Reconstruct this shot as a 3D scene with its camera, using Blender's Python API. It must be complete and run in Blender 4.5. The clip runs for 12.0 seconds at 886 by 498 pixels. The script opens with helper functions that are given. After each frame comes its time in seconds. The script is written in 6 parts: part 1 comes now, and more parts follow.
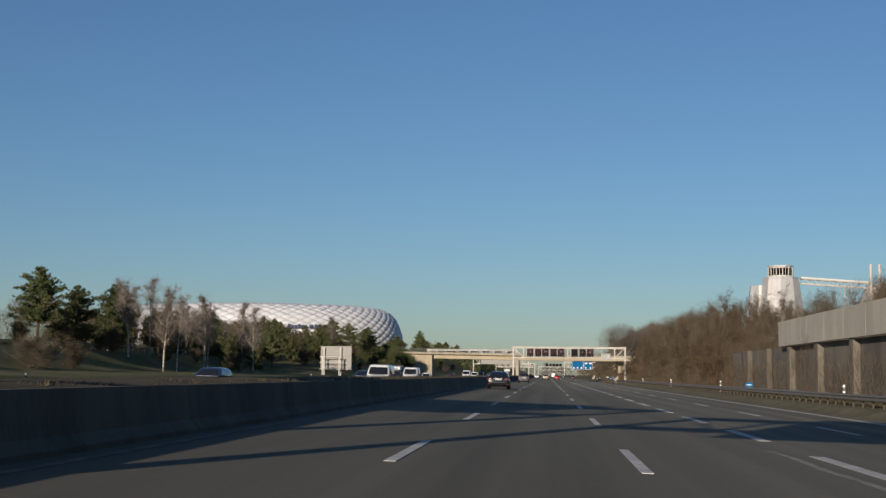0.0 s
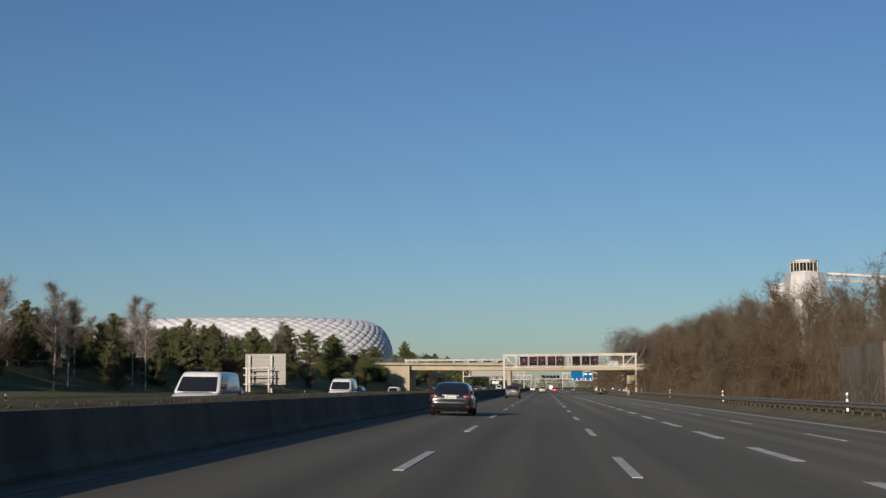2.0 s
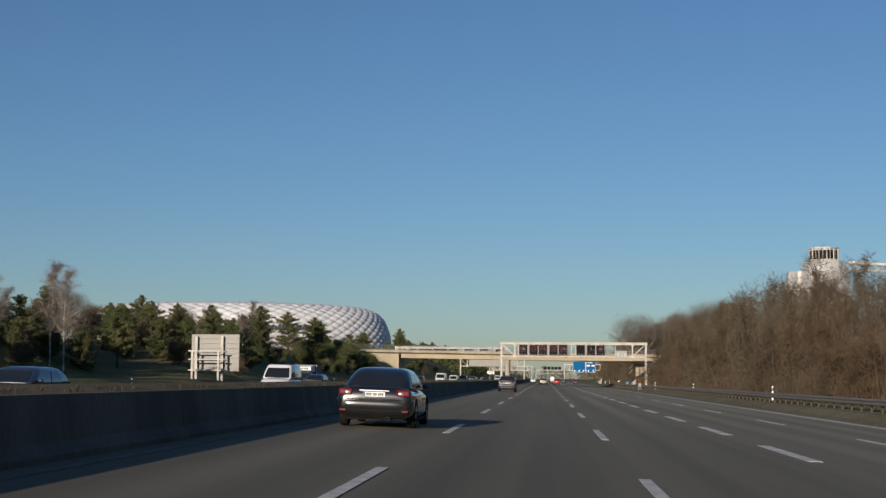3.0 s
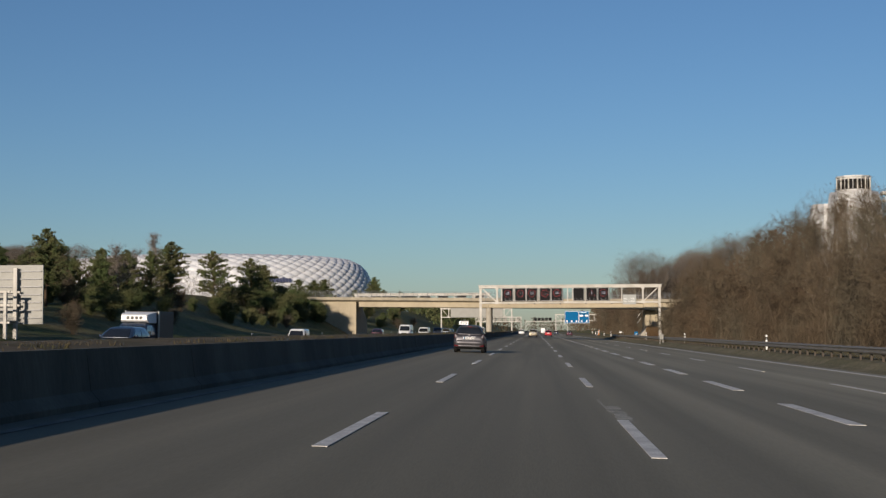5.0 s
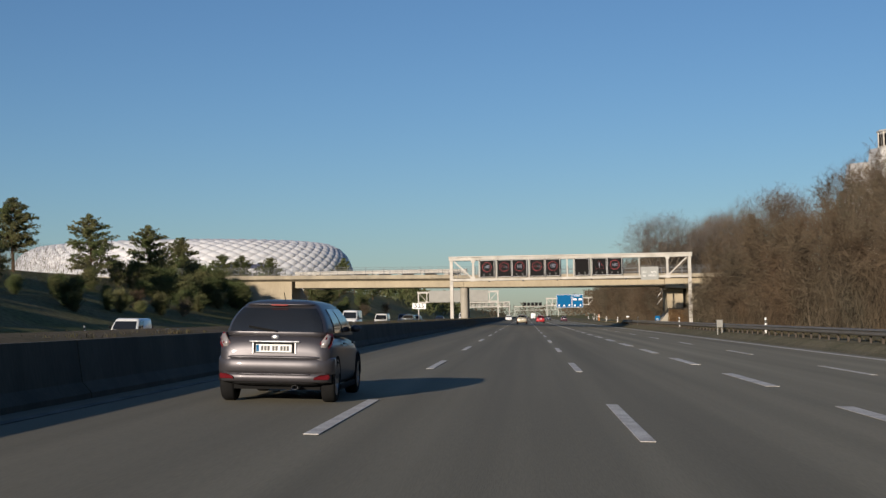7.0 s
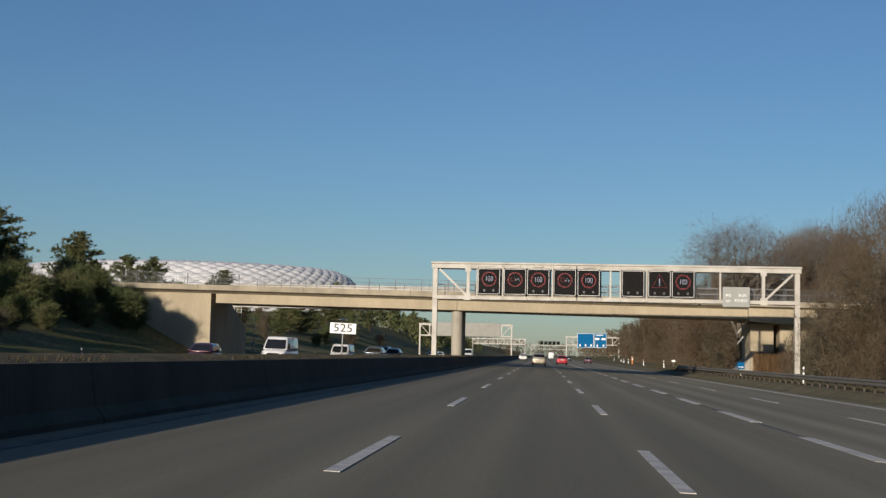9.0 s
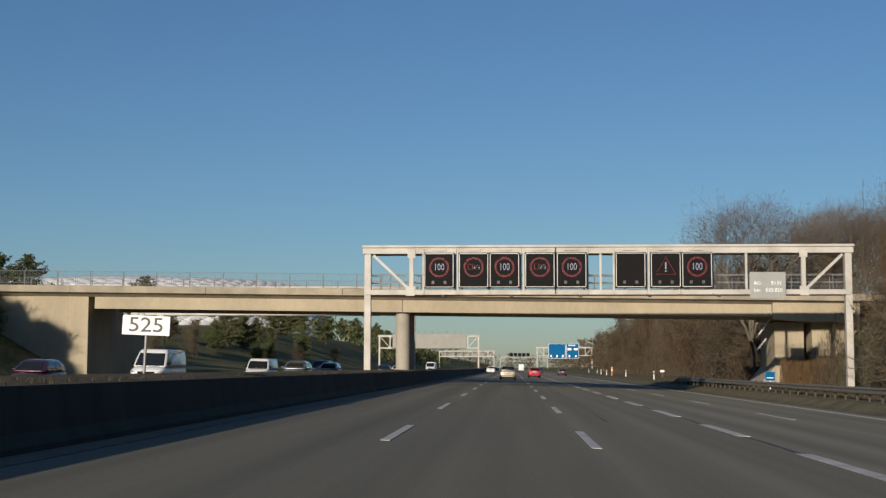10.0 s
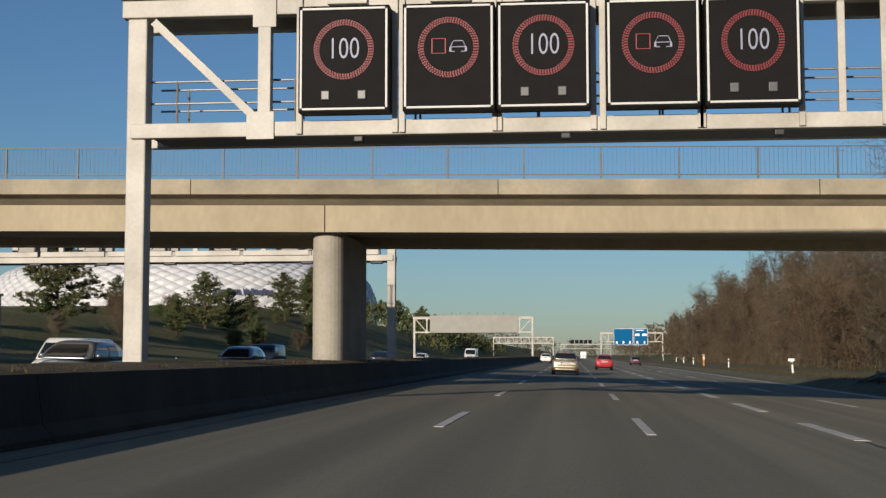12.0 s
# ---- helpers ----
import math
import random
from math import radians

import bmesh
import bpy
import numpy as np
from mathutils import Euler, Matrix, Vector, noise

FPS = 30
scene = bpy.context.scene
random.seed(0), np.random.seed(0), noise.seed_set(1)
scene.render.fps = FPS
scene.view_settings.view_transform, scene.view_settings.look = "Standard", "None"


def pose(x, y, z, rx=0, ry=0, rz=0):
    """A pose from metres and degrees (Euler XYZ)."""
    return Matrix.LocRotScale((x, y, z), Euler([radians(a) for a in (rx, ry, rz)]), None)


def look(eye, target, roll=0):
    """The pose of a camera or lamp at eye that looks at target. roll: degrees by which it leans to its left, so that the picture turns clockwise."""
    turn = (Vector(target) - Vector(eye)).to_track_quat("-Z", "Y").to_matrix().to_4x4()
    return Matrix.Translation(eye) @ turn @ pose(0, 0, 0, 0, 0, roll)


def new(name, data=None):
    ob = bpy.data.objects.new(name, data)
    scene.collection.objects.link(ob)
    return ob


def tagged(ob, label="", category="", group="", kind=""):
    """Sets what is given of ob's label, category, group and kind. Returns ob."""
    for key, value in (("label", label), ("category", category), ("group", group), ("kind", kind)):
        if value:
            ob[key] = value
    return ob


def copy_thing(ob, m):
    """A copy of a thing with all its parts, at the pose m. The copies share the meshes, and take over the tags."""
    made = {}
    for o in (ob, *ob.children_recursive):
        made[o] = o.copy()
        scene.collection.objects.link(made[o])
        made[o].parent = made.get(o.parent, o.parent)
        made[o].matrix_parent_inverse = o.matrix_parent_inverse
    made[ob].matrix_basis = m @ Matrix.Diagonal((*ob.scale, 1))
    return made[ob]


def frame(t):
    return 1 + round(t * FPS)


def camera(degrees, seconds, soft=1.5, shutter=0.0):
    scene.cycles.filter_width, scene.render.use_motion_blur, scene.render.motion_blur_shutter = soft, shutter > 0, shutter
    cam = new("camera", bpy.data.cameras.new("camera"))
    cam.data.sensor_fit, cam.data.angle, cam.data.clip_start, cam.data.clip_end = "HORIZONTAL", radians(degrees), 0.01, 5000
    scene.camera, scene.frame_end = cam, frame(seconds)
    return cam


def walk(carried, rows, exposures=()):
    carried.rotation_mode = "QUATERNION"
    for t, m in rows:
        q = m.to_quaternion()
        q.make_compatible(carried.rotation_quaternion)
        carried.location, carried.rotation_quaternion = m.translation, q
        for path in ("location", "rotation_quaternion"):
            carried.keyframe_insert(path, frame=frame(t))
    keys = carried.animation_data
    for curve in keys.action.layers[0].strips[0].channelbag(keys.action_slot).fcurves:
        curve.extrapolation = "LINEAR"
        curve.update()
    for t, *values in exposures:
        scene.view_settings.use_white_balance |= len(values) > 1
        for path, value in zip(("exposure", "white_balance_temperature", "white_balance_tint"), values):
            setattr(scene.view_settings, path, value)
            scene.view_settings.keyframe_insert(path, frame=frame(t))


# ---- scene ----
# camera and its drive along the motorway
cam = camera(36.61, 12.0, soft=1.4, shutter=0.0)
PATH = [
    (0, (2.21, 53.95, 1.230), (1.434, 63.877, 2.162), 0.51),
    (0.5, (2.22, 68.10, 1.235), (1.350, 78.033, 2.014), -0.02),
    (1, (2.23, 80.91, 1.233), (1.460, 90.795, 2.550), 0.79),
    (1.5, (2.22, 93.73, 1.241), (1.557, 103.648, 2.323), 0.84),
    (2, (2.23, 106.40, 1.240), (1.492, 116.318, 2.275), -0.42),
    (2.5, (2.24, 119.26, 1.236), (1.496, 129.172, 2.331), 0.35),
    (2.7, (2.25, 124.43, 1.248), (1.492, 134.351, 2.258), 0.44),
    (4.3, (2.26, 166.04, 1.226), (1.471, 175.972, 2.133), 0.15),
    (4.5, (2.27, 171.30, 1.227), (1.622, 181.234, 2.142), -0.10),
    (5, (2.32, 184.58, 1.232), (1.636, 194.540, 1.844), -0.28),
    (5.5, (2.37, 198.00, 1.226), (1.534, 207.960, 1.569), -1.70),
    (6, (2.40, 211.49, 1.233), (1.665, 221.452, 1.696), -1.98),
    (6.5, (2.40, 225.04, 1.269), (1.724, 235.000, 1.835), -1.89),
    (7, (2.33, 238.48, 1.240), (1.729, 248.445, 1.751), -0.98),
    (7.2, (2.30, 243.91, 1.247), (1.726, 253.876, 1.784), -0.93),
    (8.8, (2.12, 287.74, 1.227), (1.388, 297.691, 1.937), 1.14),
    (9, (2.12, 293.18, 1.233), (1.376, 303.117, 2.010), 1.18),
    (9.5, (2.16, 306.68, 1.218), (1.642, 316.655, 1.710), 0.06),
    (10, (2.16, 319.91, 1.246), (1.654, 329.862, 2.128), 0.08),
    (10.5, (2.18, 333.38, 1.232), (1.541, 343.338, 1.943), 1.22),
    (11, (2.18, 346.78, 1.245), (1.449, 356.724, 2.032), 0.16),
    (11.5, (2.24, 360.60, 1.221), (1.375, 370.528, 2.010), 1.06),
    (12, (2.29, 373.92, 1.221), (1.335, 383.841, 2.014), -0.04),
]
walk(cam, [(t, look(e, g, r)) for t, e, g, r in PATH], exposures=[(0, 0.14, 6500, 13.5), (5, 0.16, 6500, 13.5), (6, 0.27, 6500, 13.5), (6.5, 0.28, 6500, 13.5), (7, 0.25, 6500, 13.5), (9.5, 0.11, 6430, 11.5), (11, 0.07, 6430, 11.5), (12, 0.10, 6430, 11.5)])

# world, sun
SUN_AZ = radians(198)      # low winter sun behind the car, a little to its left
SUN_EL = radians(12)
world = bpy.data.worlds.new("sky")
world.use_nodes = True
scene.world = world
sky = world.node_tree.nodes.new("ShaderNodeTexSky")
sky.sky_type, sky.sun_disc = "NISHITA", False
sky.sun_elevation, sky.sun_rotation = SUN_EL, SUN_AZ
sky.air_density, sky.dust_density, sky.ozone_density = 1.0, 0.32, 4.6
background = world.node_tree.nodes["Background"]
background.inputs["Strength"].default_value = 0.078
world.node_tree.links.new(sky.outputs[0], background.inputs[0])
sun_lamp = new("sun", bpy.data.lights.new("sun", "SUN"))
sun_lamp.data.energy, sun_lamp.data.angle, sun_lamp.data.color = 4.7, radians(0.55), (1.0, 0.88, 0.72)
sun_lamp.matrix_basis = look((0, 0, 0), (-math.sin(SUN_AZ) * math.cos(SUN_EL), -math.cos(SUN_AZ) * math.cos(SUN_EL), -math.sin(SUN_EL)))

# ---- small builders ----
CF = 0.0339                # crossfall of the carriageway, down to the outer side


def road_z(x):
    return -CF * x


def box(bm, x0, x1, y0, y1, z0, z1, bevel=0.0):
    m = Matrix.LocRotScale(((x0 + x1) / 2, (y0 + y1) / 2, (z0 + z1) / 2), None, (abs(x1 - x0), abs(y1 - y0), abs(z1 - z0)))
    made = bmesh.ops.create_cube(bm, size=1, matrix=m)["verts"]
    if bevel:
        edges = list({e for v in made for e in v.link_edges})
        bmesh.ops.bevel(bm, geom=edges, offset=bevel, segments=2, profile=0.5, affect="EDGES")
    return bm


def bar(bm, a, b, w, d=None, n=4):
    """A straight bar from a to b: square (n=4) or round, w across (and d deep)."""
    a, b = Vector(a), Vector(b)
    way = b - a
    q = way.to_track_quat("Z", "Y")
    r = [0.5 * w * (2 ** 0.5 if n == 4 else 1), 0.5 * (d or w) * (2 ** 0.5 if n == 4 else 1)]
    rings = []
    for p in (a, b):
        ring = []
        for i in range(n):
            t = 2 * math.pi * (i + 0.5) / n
            ring.append(bm.verts.new(p + q @ Vector((r[0] * math.cos(t), r[1] * math.sin(t), 0))))
        rings.append(ring)
    for i in range(n):
        bm.faces.new((rings[0][i], rings[0][(i + 1) % n], rings[1][(i + 1) % n], rings[1][i]))
    bm.faces.new(rings[0][::-1])
    bm.faces.new(rings[1])
    return bm


def loft(bm, rings, closed=True, caps=True):
    """Skin between rings of points."""
    vs = [[bm.verts.new(p) for p in ring] for ring in rings]
    n = len(vs[0])
    for a, b in zip(vs, vs[1:]):
        for i in range(n if closed else n - 1):
            j = (i + 1) % n
            bm.faces.new((a[i], a[j], b[j], b[i]))
    if caps and closed:
        bm.faces.new(vs[0][::-1])
        bm.faces.new(vs[-1])
    return bm


def extrude_y(bm, outline, y0, y1):
    """A solid with the given (x, z) outline between y0 and y1."""
    return loft(bm, [[(x, y0, z) for x, z in outline], [(x, y1, z) for x, z in outline]])


def mesh_of(name, bm, material=None, smooth=False):
    bmesh.ops.recalc_face_normals(bm, faces=bm.faces)
    me = bpy.data.meshes.new(name)
    bm.to_mesh(me)
    bm.free()
    if material:
        me.materials.append(material)
    if smooth:
        me.polygons.foreach_set("use_smooth", [True] * len(me.polygons))
    return me


def part(name, bm, material, parent, label="", smooth=False):
    ob = new(name, bm if isinstance(bm, bpy.types.Mesh) else mesh_of(name, bm, material, smooth))
    ob.parent = parent
    return tagged(ob, label)


def thing(name, label, category, m=None, group="", kind=""):
    ob = new(name)
    ob.empty_display_size = 0.3
    if m:
        ob.matrix_basis = m
    return tagged(ob, label, category, group, kind)


def solid(name, bm, material, label, category, kind="structure", smooth=False):
    return tagged(new(name, mesh_of(name, bm, material, smooth)), label, category, "", kind)


# ---- materials ----
def material(name, colour, rough=0.6, metal=0.0, second=None, scale=1.0, amount=0.5, fine=12.0, fine_amount=0.15, bump=0.1, stretch=(1, 1, 1), spec=0.5, coat=0.0, trans=0.0, rand=0.0):
    """Colour that varies at two scales, with fine relief; scale is in cycles a metre."""
    m = bpy.data.materials.new(name)
    m.use_nodes = True
    nt = m.node_tree
    n, l = nt.nodes, nt.links
    b = n["Principled BSDF"]
    geo = n.new("ShaderNodeNewGeometry")
    mp = n.new("ShaderNodeMapping")
    mp.inputs["Scale"].default_value = stretch
    l.new(geo.outputs["Position"], mp.inputs["Vector"])
    n1, n2 = n.new("ShaderNodeTexNoise"), n.new("ShaderNodeTexNoise")
    n1.inputs["Scale"].default_value, n2.inputs["Scale"].default_value = scale, fine
    n1.inputs["Detail"].default_value = n2.inputs["Detail"].default_value = 4
    for x in (n1, n2):
        l.new(mp.outputs[0], x.inputs["Vector"])
    ramp = n.new("ShaderNodeMapRange")
    ramp.inputs["From Min"].default_value, ramp.inputs["From Max"].default_value = 0.35, 0.65
    ramp.inputs["To Max"].default_value = amount
    l.new(n1.outputs["Fac"], ramp.inputs["Value"])
    mix = n.new("ShaderNodeMixRGB")
    mix.inputs["Color1"].default_value = (*colour, 1)
    mix.inputs["Color2"].default_value = (*(second or [c * 0.7 for c in colour]), 1)
    l.new(ramp.outputs[0], mix.inputs["Fac"])
    hsv = n.new("ShaderNodeHueSaturation")
    val = n.new("ShaderNodeMapRange")
    val.inputs["From Min"].default_value, val.inputs["From Max"].default_value = 0.3, 0.7
    val.inputs["To Min"].default_value, val.inputs["To Max"].default_value = 1 - fine_amount, 1 + fine_amount
    l.new(n2.outputs["Fac"], val.inputs["Value"])
    out = val.outputs[0]
    if rand:
        info = n.new("ShaderNodeObjectInfo")
        r = n.new("ShaderNodeMapRange")
        r.inputs["To Min"].default_value, r.inputs["To Max"].default_value = 1 - rand, 1 + rand
        l.new(info.outputs["Random"], r.inputs["Value"])
        mul = n.new("ShaderNodeMath")
        mul.operation = "MULTIPLY"
        l.new(out, mul.inputs[0])
        l.new(r.outputs[0], mul.inputs[1])
        out = mul.outputs[0]
    l.new(out, hsv.inputs["Value"])
    l.new(mix.outputs[0], hsv.inputs["Color"])
    l.new(hsv.outputs[0], b.inputs["Base Color"])
    b.inputs["Roughness"].default_value, b.inputs["Metallic"].default_value = rough, metal
    b.inputs["Specular IOR Level"].default_value = spec
    b.inputs["Coat Weight"].default_value = coat
    b.inputs["Coat Roughness"].default_value = 0.05
    if bump:
        bp = n.new("ShaderNodeBump")
        bp.inputs["Strength"].default_value, bp.inputs["Distance"].default_value = bump, 0.02
        l.new(n2.outputs["Fac"], bp.inputs["Height"])
        l.new(bp.outputs[0], b.inputs["Normal"])
    return m


def glowing(name, colour, strength):
    m = bpy.data.materials.new(name)
    m.use_nodes = True
    b = m.node_tree.nodes["Principled BSDF"]
    b.inputs["Base Color"].default_value = (*[c * 0.06 for c in colour], 1)
    b.inputs["Emission Color"].default_value = (*colour, 1)
    b.inputs["Emission Strength"].default_value = strength
    return m


ASPHALT = material("asphalt", (0.130, 0.120, 0.088), 0.9, second=(0.156, 0.143, 0.104), scale=0.25, amount=0.9, fine=45, fine_amount=0.09, bump=0.15, stretch=(1.6, 0.10, 1), spec=0.25)


def add_wear(m, lane, first):
    """Darker wheel tracks in each lane, long faint stains, older, paler paving further along, and the outer lanes'
    brightness raised in the colour.
    """
    nt = m.node_tree
    n, l = nt.nodes, nt.links
    base = n["Principled BSDF"].inputs["Base Color"]
    src = base.links[0].from_socket
    geo = n.new("ShaderNodeNewGeometry")
    sep = n.new("ShaderNodeSeparateXYZ")
    l.new(geo.outputs["Position"], sep.inputs[0])
    sub, wave, rng = n.new("ShaderNodeMath"), n.new("ShaderNodeMath"), n.new("ShaderNodeMapRange")
    sub.operation, wave.operation = "MULTIPLY_ADD", "COSINE"
    sub.inputs[1].default_value, sub.inputs[2].default_value = 4 * math.pi / lane, -4 * math.pi / lane * first
    l.new(sep.outputs["X"], sub.inputs[0])
    l.new(sub.outputs[0], wave.inputs[0])
    rng.inputs["From Min"].default_value = -1
    rng.inputs["To Min"].default_value, rng.inputs["To Max"].default_value = 0.90, 1.05
    l.new(wave.outputs[0], rng.inputs["Value"])
    mp, ns, r2, mul = n.new("ShaderNodeMapping"), n.new("ShaderNodeTexNoise"), n.new("ShaderNodeMapRange"), n.new("ShaderNodeMath")
    mp.inputs["Scale"].default_value = (1.3, 0.012, 1)
    ns.inputs["Scale"].default_value, ns.inputs["Detail"].default_value = 1.0, 3
    l.new(geo.outputs["Position"], mp.inputs[0])
    l.new(mp.outputs[0], ns.inputs["Vector"])
    r2.inputs["From Min"].default_value, r2.inputs["From Max"].default_value = 0.3, 0.7
    r2.inputs["To Min"].default_value, r2.inputs["To Max"].default_value = 0.82, 1.12
    l.new(ns.outputs["Fac"], r2.inputs["Value"])
    mul.operation = "MULTIPLY"
    l.new(rng.outputs[0], mul.inputs[0])
    l.new(r2.outputs[0], mul.inputs[1])
    hsv = n.new("ShaderNodeHueSaturation")
    l.new(src, hsv.inputs["Color"])
    old, m3 = n.new("ShaderNodeMapRange"), n.new("ShaderNodeMath")
    old.inputs["From Min"].default_value, old.inputs["From Max"].default_value = 150, 235
    old.inputs["To Min"].default_value, old.inputs["To Max"].default_value = 0.92, 1.30
    l.new(sep.outputs["Y"], old.inputs["Value"])
    m3.operation = "MULTIPLY"
    l.new(mul.outputs[0], m3.inputs[0])
    l.new(old.outputs[0], m3.inputs[1])
    # brightness of the outer lanes raised in the colour, smoothly across x
    outer, m4 = n.new("ShaderNodeMapRange"), n.new("ShaderNodeMath")
    outer.inputs["From Min"].default_value, outer.inputs["From Max"].default_value = 2.0, 9.0
    outer.inputs["To Min"].default_value, outer.inputs["To Max"].default_value = 1.0, 1.30
    l.new(sep.outputs["X"], outer.inputs["Value"])
    m4.operation = "MULTIPLY"
    l.new(m3.outputs[0], m4.inputs[0])
    l.new(outer.outputs[0], m4.inputs[1])
    l.new(m4.outputs[0], hsv.inputs["Value"])
    l.new(hsv.outputs[0], base)


add_wear(ASPHALT, 3.61, 0.0)
ASPHALT_OLD = material("asphalt_old", (0.07, 0.068, 0.064), 0.9, scale=0.4, fine=40, bump=0.3, stretch=(1.5, 0.15, 1), spec=0.3)
PAINT_LINE = material("line_paint", (0.60, 0.58, 0.53), 0.7, second=(0.36, 0.34, 0.31), scale=2.5, amount=0.75, fine=30, fine_amount=0.2, bump=0.2)
# left edge line: blotchy paint with the barrier's shade darkened into its colour
PAINT_WORN_SHADED = material("worn_shaded_line_paint", (0.17, 0.155, 0.13), 0.85, second=(0.095, 0.087, 0.072), scale=1.6, amount=1.0, fine=22, fine_amount=0.3, bump=0.2)
PAINT_OLD = material("old_paint", (0.30, 0.28, 0.225), 0.85, second=(0.17, 0.158, 0.12), scale=2.2, amount=1.0, fine=18, fine_amount=0.3, bump=0.1)
TAR = material("tar", (0.035, 0.032, 0.028), 0.6, second=(0.055, 0.05, 0.042), scale=2, fine=25, bump=0.2)
CONCRETE = material("concrete", (0.35, 0.32, 0.262), 0.85, second=(0.25, 0.228, 0.185), scale=0.6, amount=0.8, fine=9, fine_amount=0.07, bump=0.08)
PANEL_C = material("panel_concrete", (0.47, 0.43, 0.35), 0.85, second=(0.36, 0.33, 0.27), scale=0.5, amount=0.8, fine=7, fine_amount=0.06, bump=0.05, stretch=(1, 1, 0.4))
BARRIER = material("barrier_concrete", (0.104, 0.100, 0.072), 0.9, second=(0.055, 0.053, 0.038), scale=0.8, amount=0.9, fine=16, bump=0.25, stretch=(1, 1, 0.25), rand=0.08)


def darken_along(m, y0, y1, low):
    """Lowers a material's brightness in its colour along the road, from y0 down to low at y1."""
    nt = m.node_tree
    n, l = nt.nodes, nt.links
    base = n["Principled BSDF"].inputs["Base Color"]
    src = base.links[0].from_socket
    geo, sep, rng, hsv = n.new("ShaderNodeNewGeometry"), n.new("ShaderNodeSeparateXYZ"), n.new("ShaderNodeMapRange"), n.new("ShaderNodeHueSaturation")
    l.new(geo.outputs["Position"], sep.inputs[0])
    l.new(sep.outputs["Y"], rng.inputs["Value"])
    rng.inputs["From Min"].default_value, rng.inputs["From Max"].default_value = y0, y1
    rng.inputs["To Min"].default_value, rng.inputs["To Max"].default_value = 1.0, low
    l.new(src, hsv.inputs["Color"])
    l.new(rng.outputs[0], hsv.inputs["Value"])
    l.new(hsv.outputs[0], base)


# the barrier's fall in brightness along the road is put into its colour
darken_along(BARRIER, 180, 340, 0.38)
BRIDGE_C = material("bridge_concrete", (0.40, 0.338, 0.235), 0.85, second=(0.315, 0.265, 0.182), scale=0.5, amount=0.8, fine=6, fine_amount=0.06, bump=0.06, stretch=(1, 1, 0.4))
BRIDGE_EDGE = material("parapet_concrete", (0.36, 0.31, 0.225), 0.9, second=(0.23, 0.205, 0.155), scale=0.7, amount=0.9, fine=8, fine_amount=0.07, bump=0.06)
GRASS = material("grass", (0.098, 0.108, 0.040), 0.95, second=(0.160, 0.136, 0.068), scale=0.12, amount=1.0, fine=2.5, fine_amount=0.35, bump=0.5, spec=0.1)
EARTH = material("verge_earth", (0.165, 0.145, 0.095), 0.95, second=(0.105, 0.098, 0.058), scale=0.7, amount=0.9, fine=7, fine_amount=0.3, bump=0.5, spec=0.1)
MEDIAN = material("median_earth", (0.13, 0.10, 0.065), 0.95, second=(0.075, 0.065, 0.035), scale=0.7, amount=0.9, fine=7, fine_amount=0.3, bump=0.5, spec=0.1)
STEEL_WHITE = material("painted_steel", (0.49, 0.465, 0.415), 0.55, second=(0.34, 0.317, 0.272), scale=0.9, amount=0.85, fine=15, fine_amount=0.06, bump=0.03)
STEEL_GREY = material("galvanised_steel", (0.24, 0.24, 0.24), 0.55, 0.5, scale=2, fine=20, fine_amount=0.1, bump=0.05)
RAILING = material("railing_steel", (0.11, 0.12, 0.13), 0.6, 0.3, scale=2, fine=20, fine_amount=0.1, bump=0.03)
RAIL_STEEL = material("guard_rail_steel", (0.20, 0.185, 0.16), 0.6, 0.4, second=(0.13, 0.11, 0.085), scale=1.5, fine=20, bump=0.05)
POST_STEEL = material("rail_post_steel", (0.075, 0.06, 0.045), 0.8, 0.2, scale=2, fine=20, bump=0.05)
SIGN_BACK = material("sign_back", (0.225, 0.222, 0.20), 0.55, 0.2, scale=0.6, amount=0.4, fine=5, fine_amount=0.06, bump=0.02)
DARK = material("dark_display", (0.010, 0.0095, 0.0095), 0.7, scale=3, fine=40, fine_amount=0.1, bump=0.02, spec=0.1)
SIGN_BLUE = material("sign_blue", (0.001, 0.10, 0.25), 0.7, second=(0.001, 0.09, 0.22), scale=0.6, fine=8, fine_amount=0.05, bump=0, spec=0.1)
SIGN_WHITE = material("sign_white", (0.8, 0.8, 0.78), 0.5, scale=1, amount=0.2, fine=8, fine_amount=0.04, bump=0)
SIGN_GREY = material("sign_grey", (0.30, 0.31, 0.29), 0.5, scale=1, amount=0.3, fine=8, fine_amount=0.05, bump=0)
BLACK = material("black_paint", (0.02, 0.02, 0.02), 0.5, scale=2, fine=20, bump=0)
RIM = material("sign_rim", (0.58, 0.58, 0.56), 0.5, scale=1, amount=0.3, fine=8, fine_amount=0.04, bump=0)
LAMP_GREY = material("unlit_lamp", (0.085, 0.085, 0.085), 0.4, scale=4, fine=20, fine_amount=0.15, bump=0)
LED_RED = glowing("led_red", (0.95, 0.04, 0.06), 0.27)
LED_WHITE = glowing("led_white", (0.85, 0.82, 1.0), 0.33)
CUSHION = material("foil_cushion", (0.57, 0.57, 0.58), 0.45, second=(0.49, 0.50, 0.52), scale=0.08, amount=0.7, fine=1.0, fine_amount=0.03, bump=0)
SEAM = material("arena_seam", (0.20, 0.21, 0.22), 0.6, scale=0.1, fine=1, bump=0)
LETTER = material("arena_lettering", (0.07, 0.08, 0.14), 0.5, scale=0.1, fine=1, bump=0)
BARK = material("bark", (0.10, 0.075, 0.052), 0.95, second=(0.15, 0.12, 0.09), scale=3, fine=20, fine_amount=0.3, bump=0.5, spec=0.1, rand=0.25)
